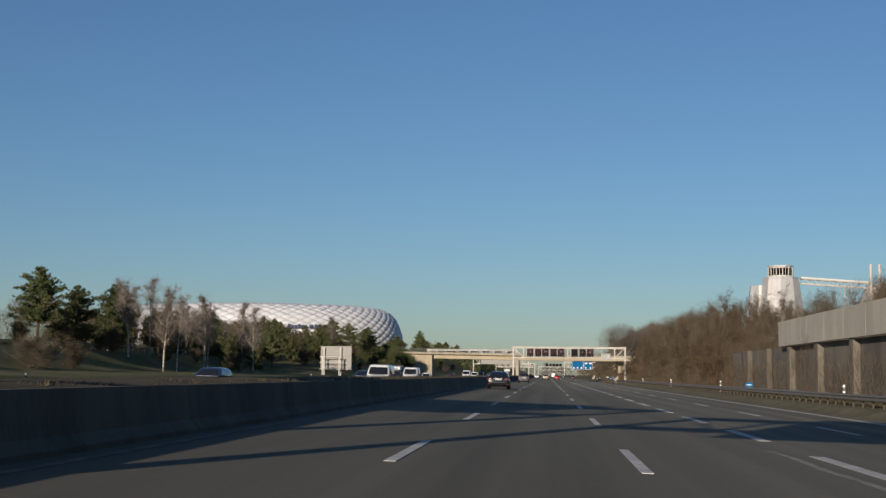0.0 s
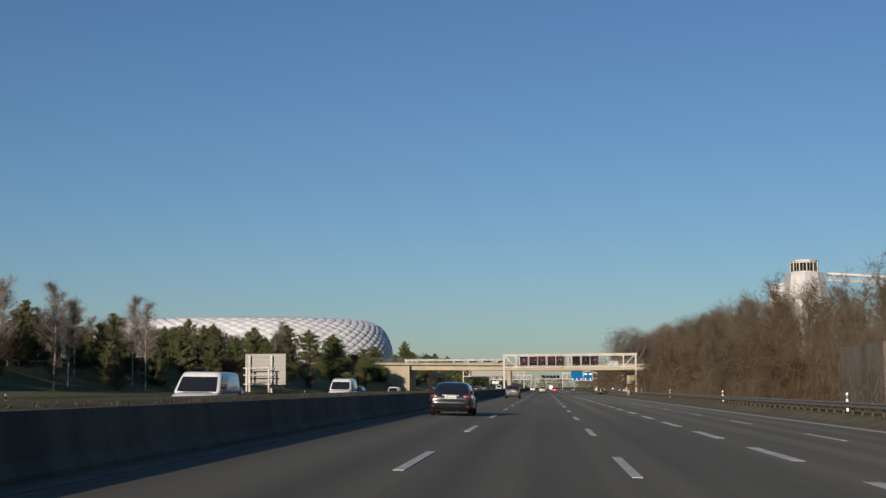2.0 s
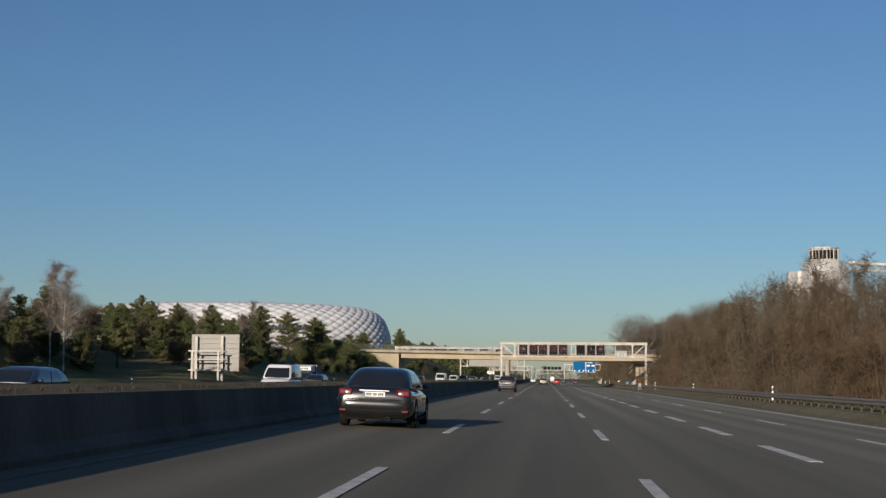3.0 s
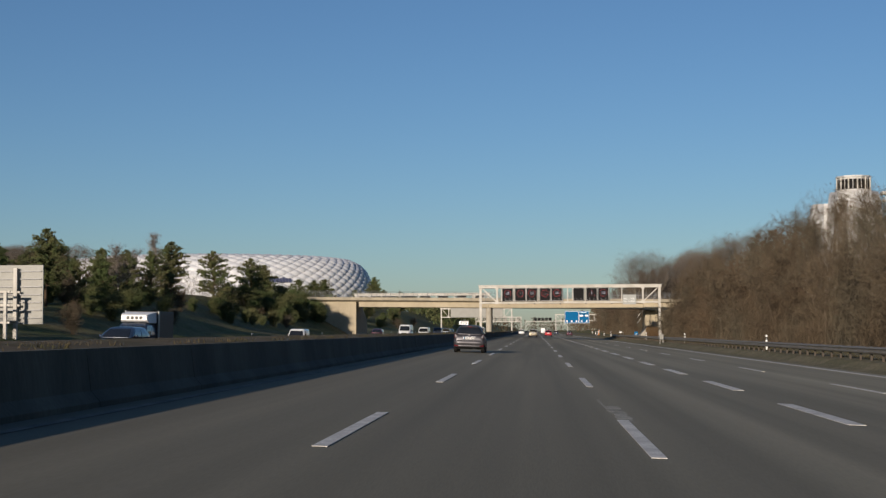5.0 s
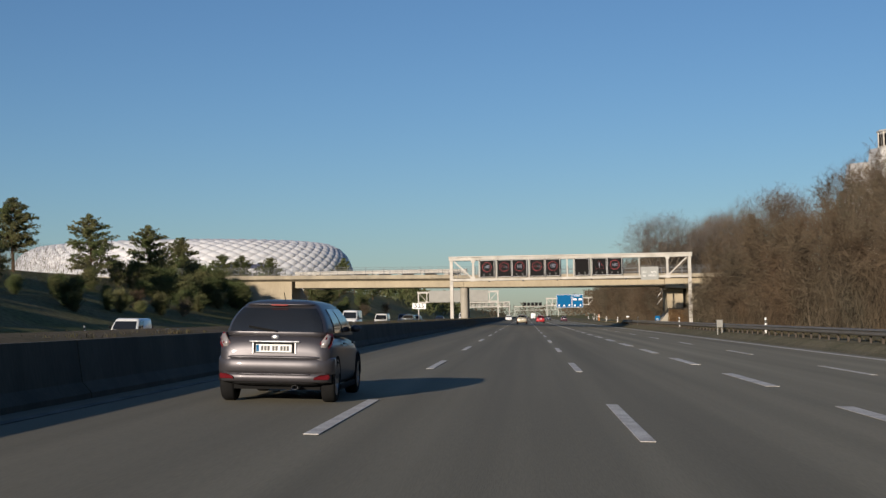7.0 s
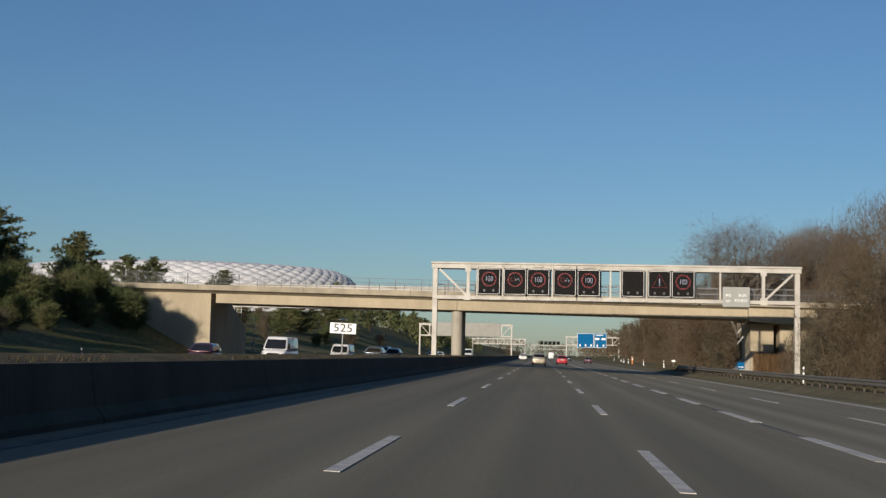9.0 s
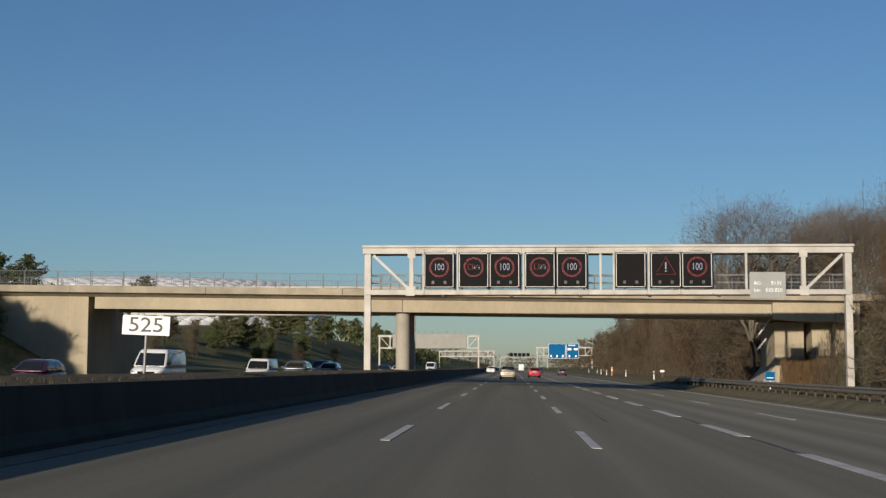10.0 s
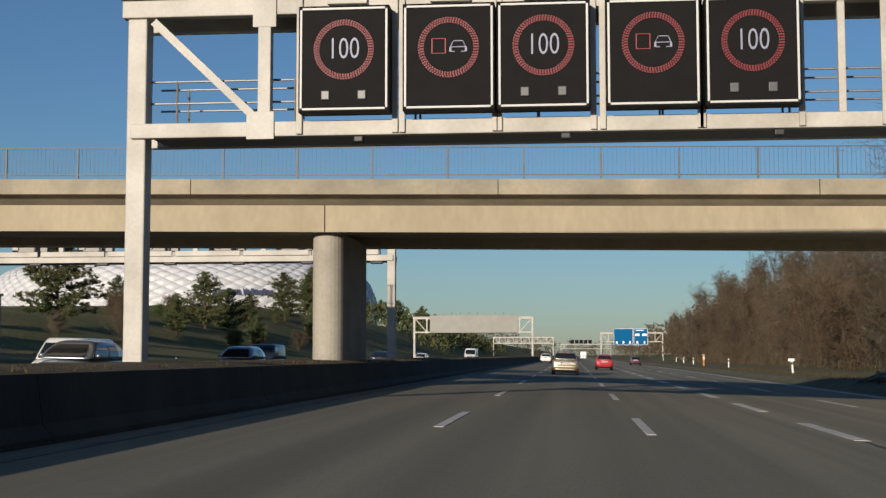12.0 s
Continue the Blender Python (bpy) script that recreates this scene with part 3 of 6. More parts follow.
def display(g, x, z, y, kind):
    """A variable sign: dark box with a white rim and lit symbols."""
    d = part("display", box(bmesh.new(), -0.90, 0.90, 0, 0.42, -1.06, 1.06, 0.02), DARK, g, "dark variable sign box")
    d.location = (x, y - 0.42, z)
    bm = bmesh.new()
    for s in (-1, 1):
        box(bm, s * 0.845 - 0.022, s * 0.845 + 0.022, -0.025, -0.002, -0.98, 0.98, 0.008)
        box(bm, -0.82, 0.82, -0.025, -0.002, s * 0.995 - 0.022, s * 0.995 + 0.022, 0.008)
    part("rim", bm, RIM, d, "white rim")
    for s in (-1, 1) if kind != "pass" else ():
        bm = bmesh.new()
        box(bm, s * 0.36 - 0.085, s * 0.36 + 0.085, -0.035, -0.004, -0.82, -0.63, 0.02)
        part("lamp", bm, LAMP_GREY, d, "small unlit grey lamp")
    if kind in ("limit", "pass"):
        bm = bmesh.new()
        for r in (0.50, 0.54, 0.58):
            n = int(r * 118)
            for i in range(n):
                t = 2 * math.pi * i / n
                x0, z0 = r * math.cos(t), r * math.sin(t)
                bm.faces.new([bm.verts.new((x0 + a, -0.012, z0 + b)) for a, b in ((-0.015, -0.015), (0.015, -0.015), (0.015, 0.015), (-0.015, 0.015))])
        ring = part("led_ring", bm, LED_RED, d, "dotted red lit ring")
        ring.location = (0, 0, 0.18)
        tagged(ring, "dotted red lit ring", kind="stuff")
    if kind == "limit":
        num = part("led_number", text_mesh("100", 0.5, LED_WHITE, -0.004), None, d, "white lit number 100")
        num.location, num.scale = (0, -0.014, 0.18), (0.86, 1, 1.2)
    if kind == "pass":
        for x0, m, lab in ((-0.19, LED_RED, "red lit lorry symbol"), (0.19, LED_WHITE, "white lit car symbol")):
            bm = bmesh.new()
            glyph = (((-0.15, 0.0), (0.15, 0.0)), ((-0.09, 0.12), (0.09, 0.12)), ((-0.15, 0), (-0.09, 0.12)), ((0.15, 0), (0.09, 0.12)), ((-0.15, 0), (-0.15, -0.09)), ((0.15, 0), (0.15, -0.09)), ((-0.13, -0.09), (-0.06, -0.09)), ((0.06, -0.09), (0.13, -0.09)))
            if m == LED_RED:
                glyph = (((-0.13, -0.12), (0.13, -0.12)), ((-0.13, 0.17), (0.13, 0.17)), ((-0.13, -0.12), (-0.13, 0.17)), ((0.13, -0.12), (0.13, 0.17)))
            for a, b in glyph:
                bar(bm, (a[0], -0.012, a[1]), (b[0], -0.012, b[1]), 0.04 if m == LED_WHITE else 0.02, 0.01)
            part("led_symbol", bm, m, d, lab).location = (x0, 0, 0.18)
    if kind == "warn":
        bm = bmesh.new()
        tri = [(-0.58, -0.42), (0.58, -0.42), (0, 0.6)]
        for a, b in zip(tri, tri[1:] + tri[:1]):
            bar(bm, (a[0], -0.012, a[1]), (b[0], -0.012, b[1]), 0.12, 0.01)
        part("led_triangle", bm, LED_RED, d, "red lit triangle").location = (0, 0, 0.15)
        bm = bmesh.new()
        box(bm, -0.04, 0.04, -0.018, -0.008, -0.1, 0.3)
        box(bm, -0.04, 0.04, -0.018, -0.008, -0.27, -0.18)
        part("led_mark", bm, LED_WHITE, d, "white lit exclamation mark").location = (0, 0, 0.15)
    return d


def build_main_gantry():
    g = thing("sign_gantry", "cream-painted steel gantry with eight variable speed signs", "gantry")
    low, top, y = 5.58, 8.57, 400.0
    gantry_frame(g, -6.45, 22.1, y, 1.0, -0.42, low, top, STEEL_WHITE)
    centres = (-2.12, -0.06, 1.78, 3.88, 5.76, 9.24, 11.31, 13.15)
    for x, kind in zip(centres, ("limit", "pass", "limit", "pass", "limit", "", "warn", "limit")):
        display(g, x, 7.02, y - 0.12, kind)
        for s in (-1, 1):
            bm = bmesh.new()
            box(bm, x + s * 0.96 - 0.06, x + s * 0.96 + 0.06, y - 0.16, y - 0.103, low + 0.03, top - 0.2, 0.01)
            part("upright", bm, STEEL_WHITE, g)
        bm = bmesh.new()
        box(bm, x - 0.4, x + 0.4, y - 0.2, y - 0.103, top - 0.36, top - 0.22, 0.01)
        part("nameplate", bm, STEEL_WHITE, g, "small cream plate")
    for x in (7.5, 16.1, 19.4):
        bm = bmesh.new()
        box(bm, x - 0.07, x + 0.07, y - 0.08, y + 0.05, low + 0.3, top - 0.52, 0.01)
        part("upright", bm, STEEL_WHITE, g)
    # handrails of the walkway
    for yy in (y + 0.3, y + 1.15):
        for z in (6.35, 6.8):
            bm = bmesh.new()
            bar(bm, (-6.3, yy, z), (22.0, yy, z), 0.045, n=6)
            part("handrail", bm, STEEL_GREY, g)
        for i in range(12):
            bm = bmesh.new()
            x = -5.7 + 2.45 * i
            bar(bm, (x, yy, low + 0.1), (x, yy, 6.82), 0.05, n=6)
            part("handrail_post", bm, STEEL_GREY, g)
    for x in (-1.9, 2.2, 6.3, 10.4, 14.5):
        bm = bmesh.new()
        box(bm, x - 0.1, x + 0.1, y - 0.08, y + 0.12, low - 0.14, low - 0.002, 0.03)
        part("sensor", bm, BLACK, g, "small dark sensor")
    # grey information plate
    bm = bmesh.new()
    box(bm, -1.05, 1.05, -0.02, 0.02, -0.78, 0.78, 0.01)
    s = part("plate", bm, SIGN_GREY, g, "grey plate with white lettering")
    s.location = (17.3, y - 0.3, 6.12)
    for body, x, z in (("AG", -0.62, 0.12), ("9135", 0.5, 0.12), ("km", -0.62, -0.3), ("525.820", 0.36, -0.3)):
        part("lettering", text_mesh(body, 0.31, SIGN_WHITE, 0.0), None, s, "white lettering").location = (x, -0.024, z)
    return g


build_main_gantry()


def build_opposite_gantry(y, x0, x1, top, low, panel, label, drop=0.05, above=0.0):
    g = thing("sign_gantry", label, "gantry")
    gantry_frame(g, x0, x1, y, 0.4, 1.0, low, top, STEEL_WHITE)
    if panel:
        bm = bmesh.new()
        box(bm, x0 + 3.3, x1 - 3.0, y - 0.3, y - 0.15, low + drop, above or top + 0.25, 0.02)
        part("panel", bm, SIGN_BACK, g, "plain grey sign back")
        for i in range(10):
            x = x0 + 4.2 + i * (x1 - x0 - 8.4) / 9
            bm = bmesh.new()
            bar(bm, (x, y - 0.1, top + 0.2), (x, y - 0.1, top + 0.75), 0.06, n=6)
            box(bm, x - 0.14, x + 0.14, y - 0.2, y + 0.3, top + 0.7, top + 0.86, 0.03)
            part("lamp", bm, STEEL_GREY, g, "small lamp on an arm")
    else:
        # sheet edge of the walkway in lengths, with the sign frames' feet between them
        n = 7
        step = (x1 - x0 - 1.0) / n
        for i in range(n):
            xa = x0 + 0.5 + i * step
            part("kick_plate", box(bmesh.new(), xa + 0.05, xa + step - 0.12, y - 0.2, y - 0.105, low + 0.3, low + 0.56, 0.02), STEEL_WHITE, g)
            part("sensor", box(bmesh.new(), xa + step - 0.5, xa + step + 0.12, y - 0.32, y - 0.02, low - 0.16, low - 0.01, 0.05), BLACK, g, "small dark sensor")
            part("upright", box(bmesh.new(), xa + 0.9, xa + 1.14, y + 0.02, y + 0.2, low + 0.3, top - 0.5), STEEL_WHITE, g)
            part("sign_box", box(bmesh.new(), xa + 1.3, xa + step - 0.3, y + 1.5, y + 1.9, low + 0.35, top - 0.2, 0.02), SIGN_BACK, g, "grey back of a variable sign")
            part("sign_foot", box(bmesh.new(), xa + 2.0, xa + 2.3, y - 0.1, y + 0.05, low + 0.66, low + 1.3, 0.01), STEEL_WHITE, g)
            part("cable_loop", bar(bmesh.new(), (xa + step - 0.3, y - 0.12, low + 0.6), (xa + step - 0.22, y - 0.12, low + 1.4), 0.12, n=6), BLACK, g, "dark cable")
        for z in (low + 0.95, low + 1.4):
            part("handrail", bar(bmesh.new(), (x0 + 0.3, y + 0.3, z), (x1 - 0.3, y + 0.3, z), 0.05, n=6), STEEL_WHITE, g)
    return g


g = build_opposite_gantry(439.5, -32.0, -6.6, 8.5, 5.9, False, "cream steel gantry behind the bridge, over the oncoming lanes")
for x in (-31.5, -31.0):
    part("ladder_rail", bar(bmesh.new(), (x, 439.2, 0.9), (x, 439.2, 8.3), 0.06), STEEL_WHITE, g, "ladder rail")
for i in range(24):
    part("rung", bar(bmesh.new(), (-31.5, 439.2, 1.1 + 0.3 * i), (-31.0, 439.2, 1.1 + 0.3 * i), 0.04), STEEL_WHITE, g)
build_opposite_gantry(652.0, -30.5, -5.9, 9.3, 5.9, True, "steel gantry with a wide grey sign seen from behind")
build_opposite_gantry(60.8, -5.7, 22.0, 9.1, 6.2, True, "steel gantry with a wide sign panel over the carriageway", -0.65, 10.1)
build_opposite_gantry(70.5, -30.5, -6.3, 9.0, 6.0, True, "steel gantry with a wide grey sign over the oncoming lanes", -0.2, 10.1)
build_opposite_gantry(960.0, -32.0, -6.0, 9.3, 6.3, False, "far cream steel gantry over the oncoming lanes")


def build_blue_gantry():
    g = thing("sign_gantry", "steel gantry with a blue motorway direction sign", "gantry")
    y = 852.0
    gantry_frame(g, 12.4, 34.0, y, -0.4, -0.4, 5.9, 9.4, STEEL_WHITE)
    for x0, x1 in ((16.8, 23.7), (23.85, 28.9)):
        bm = bmesh.new()
        box(bm, x0, x1, y - 0.5, y - 0.3, 4.8, 10.8, 0.03)
        s = part("sign", bm, SIGN_BLUE, g, "blue direction sign")
        bm = bmesh.new()
        for xa, xb, za, zb in ((x0 + 0.08, x0 + 0.2, 4.9, 10.7), (x1 - 0.2, x1 - 0.08, 4.9, 10.7), (x0 + 0.2, x1 - 0.2, 4.9, 5.02), (x0 + 0.2, x1 - 0.2, 10.58, 10.7)):
            box(bm, xa, xb, y - 0.512, y - 0.504, za, zb)
        part("rim", bm, SIGN_WHITE, s, "white rim")
        n = 3 if x1 - x0 > 6 else 2
        for i in range(n):
            xc = x0 + (i + 0.5) * (x1 - x0) / n
            part("arrow", box(bmesh.new(), xc - 0.3, xc + 0.3, y - 0.512, y - 0.504, 5.4, 6.2), SIGN_WHITE, s, "white arrow")
            if n == 2:
                part("lettering", box(bmesh.new(), xc - 0.8, xc + 0.8, y - 0.512, y - 0.504, 8.1, 8.9), SIGN_WHITE, s, "white bar")
        if n == 2:
            part("lettering", box(bmesh.new(), x0 + 0.8, x1 - 1.4, y - 0.512, y - 0.504, 9.9, 10.2), SIGN_WHITE, s, "white bar")
    return g


build_blue_gantry()


def build_far_gantry():
    """A further bridge of signs near the vanishing point."""
    g = thing("sign_gantry", "distant steel gantry with dark variable signs", "gantry")
    y = 1350.0
    gantry_frame(g, -6.0, 30.0, y, 0.5, -0.4, 6.0, 9.6, STEEL_WHITE)
    for i in range(5):
        bm = bmesh.new()
        box(bm, 1 + 3.2 * i, 3.6 + 3.2 * i, y - 0.5, y - 0.3, 9.7, 12.4, 0.03)
        part("display", bm, DARK, g, "dark variable sign box")
    return g


build_far_gantry()


# ---- signs by the road ----
def build_km_sign():
    s = thing("kilometre_sign", "white kilometre board reading 525 on a steel post", "sign", pose(-6.65, 351.8, 1.05, 0, 2.2, 0))
    bm = bmesh.new()
    bar(bm, (0, 0, -0.3), (0, 0, 0.98), 0.07, n=8)
    part("post", bm, STEEL_GREY, s)
    bm = bmesh.new()
    box(bm, -0.58, 0.58, -0.06, -0.036, 0.96, 1.43, 0.01)
    part("board", bm, SIGN_WHITE, s, "white board")
    num = part("lettering", text_mesh("525", 0.47, BLACK, 0.002), None, s, "black number 525")
    num.location, num.scale = (0, -0.066, 1.195), (1.25, 1, 1.06)


build_km_sign()


def build_small_blue_sign(x, y, top):
    s = thing("roadside_sign", "small blue sign on a white post by the rail", "sign", pose(x, y, -0.42))
    bm = bmesh.new()
    bar(bm, (0, 0, 0), (0, 0, 1.0), 0.08, n=8)
    part("post", bm, SIGN_WHITE, s)
    bm = bmesh.new()
    box(bm, -0.30, 0.30, -0.07, -0.045, 0.85, top, 0.01)
    part("plate", bm, SIGN_BLUE, s, "blue plate")
    bm = bmesh.new()
    box(bm, -0.2, 0.2, -0.078, -0.073, 1.0, 1.06)
    part("marking", bm, SIGN_WHITE, s, "white bar")


build_small_blue_sign(18.3, 163, 1.22)
build_small_blue_sign(18.9, 408, 1.42)



def build_phone_post():
    """Emergency telephone column by the outer lane."""
    s = thing("emergency_phone", "orange emergency telephone post on the grass verge", "telephone", pose(19.65, 555, -0.42, 0, 0, 8))
    bm = bmesh.new()
    loft(bm, [slab_ring(0.10, 0.09, z, k) for z, k in ((-0.1, 1.0), (1.0, 1.0), (1.02, 1.25), (1.62, 1.25), (1.7, 1.0))])
    part("column", bm, ORANGE, s, "orange column")
    part("door", box(bmesh.new(), -0.11, 0.11, -0.14, -0.127, 1.1, 1.5, 0.004), SIGN_WHITE, s, "white call panel")
    part("cap", box(bmesh.new(), -0.18, 0.18, -0.14, 0.14, 1.703, 1.76, 0.02), SIGN_WHITE, s, "white cap")


def slab_ring(a, b, z, k):
    return [(a * k * cx, b * k * cy, z) for cx, cy in ((-1, -0.7), (-0.7, -1), (0.7, -1), (1, -0.7), (1, 0.7), (0.7, 1), (-0.7, 1), (-1, 0.7))]


build_phone_post()


def build_sensor_pole(x, y, height):
    s = thing("sensor_pole", "thin galvanised pole with a small grey box", "pole", pose(x, y, ground_z(x, y)))
    part("pole", bar(bmesh.new(), (0, 0, -0.2), (0, 0, height), 0.1, n=8), SIGN_BACK, s)
    part("box", box(bmesh.new(), -0.22, 0.22, -0.16, -0.05, height * 0.22, height * 0.22 + 0.3, 0.02), SIGN_BACK, s, "small grey box")
    part("head", box(bmesh.new(), -0.14, 0.14, -0.14, 0.14, height, height + 0.14, 0.03), SIGN_BACK, s, "small sensor head")


build_sensor_pole(-32.57, 453, 3.9)


def build_cabinet(x, y):
    """A small white switch cabinet on two legs before the guard rail."""
    s = thing("switch_cabinet", "small white switch cabinet on two legs by the rail", "cabinet", pose(x, y, -0.42))
    part("body", box(bmesh.new(), -0.22, 0.22, -0.14, 0.14, 0.6, 1.12, 0.02), SIGN_BACK, s)
    part("roof", box(bmesh.new(), -0.25, 0.25, -0.17, 0.17, 1.122, 1.16, 0.01), SIGN_BACK, s)
    for sx in (-0.16, 0.16):
        part("leg", box(bmesh.new(), sx - 0.04, sx + 0.04, -0.05, 0.05, -0.1, 0.598), SIGN_BACK, s)


build_cabinet(16.5, 337.5)


def build_t_sign(x, y):
    s = thing("roadside_sign", "small white sign plate on a thin post", "sign", pose(x, y, ground_z(x, y)))
    part("post", bar(bmesh.new(), (0, 0, -0.2), (0, 0, 1.4), 0.07, n=8), SIGN_BACK, s)
    part("plate", box(bmesh.new(), -0.28, 0.28, -0.06, -0.04, 1.2, 1.45, 0.01), SIGN_WHITE, s, "white plate")


build_t_sign(22.0, 498)


def build_big_board():
    """Large direction sign of the oncoming side, seen from behind, with its ladder and cage."""
    s = thing("direction_board", "large grey sign seen from behind on steel posts", "sign")
    bm = bmesh.new()
    box(bm, -34.2, -29.2, 268.6, 268.72, 1.8, 5.6, 0.01)
    part("panel", bm, SIGN_BACK, s, "grey panel")
    for x in (-33.6, -30.9):
        bm = bmesh.new()
        box(bm, x - 0.12, x + 0.12, 268.2, 268.45, 0.2, 5.4, 0.01)
        part("post", bm, STEEL_WHITE, s)
        bm = bmesh.new()
        box(bm, x - 0.1, x + 0.1, 266.6, 266.8, 0.0, 3.9, 0.01)
        part("stay", bm, STEEL_WHITE, s)
    for z in (1.9, 3.0, 3.85):
        bm = bmesh.new()
        part("crossbar", bar(bm, (-34.0, 266.7, z), (-30.6, 266.7, z), 0.12), STEEL_WHITE, s)
        part("crossbar", bar(bmesh.new(), (-34.0, 268.3, z), (-30.6, 268.3, z), 0.12), STEEL_WHITE, s)
    for i in range(7):
        z = 2.2 + 0.5 * i
        bm = bmesh.new()
        bar(bm, (-34.1, 268.5, z), (-29.3, 268.5, z), 0.05)
        part("rib", bm, STEEL_GREY, s)
    bm = bmesh.new()
    box(bm, -33.8, -30.8, 266.75, 268.2, 1.95, 2.02)
    part("platform", bm, STEEL_GREY, s)


build_big_board()


# ---- sound wall on the outer side ----
def build_sound_wall():
    w = thing("sound_wall", "grey concrete retaining wall with a set-back lower part", "wall", kind="structure")
    for i in range(22):
        y = 165 - 6 * (i + 1)
        bm = bmesh.new()
        box(bm, 21.0, 21.3, y, y + 5.97, 3.72, 5.7, 0.015)
        part("panel", bm, PANEL_C, w, "plain concrete panel")
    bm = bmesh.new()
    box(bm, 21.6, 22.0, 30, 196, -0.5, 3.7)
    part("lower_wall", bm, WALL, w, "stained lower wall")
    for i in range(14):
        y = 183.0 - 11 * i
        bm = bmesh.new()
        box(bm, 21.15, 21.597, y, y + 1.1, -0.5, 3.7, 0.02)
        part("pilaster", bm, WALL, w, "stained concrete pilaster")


build_sound_wall()


# ---- the stadium ----
def build_arena():
    a = thing("stadium", "oval stadium clad in white diamond air cushions", "stadium")
    cx, cy, z0 = -267.0, 1287.0, 9.0
    A, B = 135.0, 115.0
    prof = [(-9, 0), (-3.5, 7), (-0.6, 14), (0, 21), (-0.6, 28), (-3, 35), (-6.0, 41.5), (-11.5, 47), (-20, 50.8), (-34, 52.4), (-52, 52.8)]

    def at(u, v, out=0.0):
        """u round the oval (0 to 1), v up the profile (0 to 1), out along the normal."""
        t = 2 * math.pi * u
        s = max(0.0, min(0.9999, v)) * (len(prof) - 1)
        i = int(s)
        k = s - i
        r = prof[i][0] * (1 - k) + prof[i + 1][0] * k
        z = prof[i][1] * (1 - k) + prof[i + 1][1] * k
        dr, dz = prof[i + 1][0] - prof[i][0], prof[i + 1][1] - prof[i][1]
        n = math.hypot(dr, dz)
        r += out * dz / n
        z -= out * dr / n
        return Vector((cx + (A + r) * math.cos(t), cy + (B + r) * math.sin(t), z0 + z))
    bm = bmesh.new()
    loft(bm, [[at(i / 120, v / 30, -0.6) for i in range(120)] for v in range(31)], caps=False)
    part("shell", bm, SEAM, a, "grey steel shell behind the cushions", smooth=True)
    nu, nv = 66, 12
    du, dv = 1 / nu, 1 / nv

    def cushion(bm, u, v):
        n = 4
        grid = []
        for i in range(n + 1):
            row = []
            for j in range(n + 1):
                p, q = i / n, j / n
                uu = u + (p - q) * du * 0.5 * 0.975
                vv = v + (p + q - 1) * dv * 0.5 * 0.975
                puff = 1.05 * (16 * p * (1 - p) * q * (1 - q)) ** 0.55
                row.append(bm.verts.new(at(uu, vv, puff)))
            grid.append(row)
        for i in range(n):
            for j in range(n):
                bm.faces.new((grid[i][j], grid[i + 1][j], grid[i + 1][j + 1], grid[i][j + 1]))
    rest = bmesh.new()
    count = 0
    for k in range(2 * nv - 1):
        for i in range(nu):
            u, v = (i + 0.5 * (k % 2)) * du + k * 0.0, (k + 1) * dv * 0.5
            if v + dv * 0.5 > 1 or v - dv * 0.5 < 0:
                continue
            side = math.cos(2 * math.pi * (u - 0.80))
            if side > 0.80 and 0.3 < v < 0.62 and count < 300:
                count += 1
                bm = bmesh.new()
                cushion(bm, u, v)
                part("cushion", bm, CUSHION, a, smooth=True)
            else:
                cushion(rest, u, v)
    ob = part("cushions", rest, CUSHION, a, smooth=True)
    tagged(ob, kind="stuff")
    # lettering on the side, as plain bars
    bm = bmesh.new()
    for k, (u0, u1) in enumerate(((0.810, 0.831), (0.8325, 0.837), (0.8385, 0.857))):
        for i in range(6):
            ua, ub = u0 + (u1 - u0) * i / 6, u0 + (u1 - u0) * (i + 0.8) / 6
            h = 0.0 if i % 3 else 0.012
            quad = [at(ua, 0.42, 1.7), at(ub, 0.42, 1.7), at(ub, 0.465 + h, 1.7), at(ua, 0.465 + h, 1.7)]
            inner = [at(ua, 0.42, 1.2), at(ub, 0.42, 1.2), at(ub, 0.465 + h, 1.2), at(ua, 0.465 + h, 1.2)]
            loft(bm, [inner, quad])
    part("lettering", bm, LETTER, a, "dark blue bars in place of lettering")
    return a


build_arena()


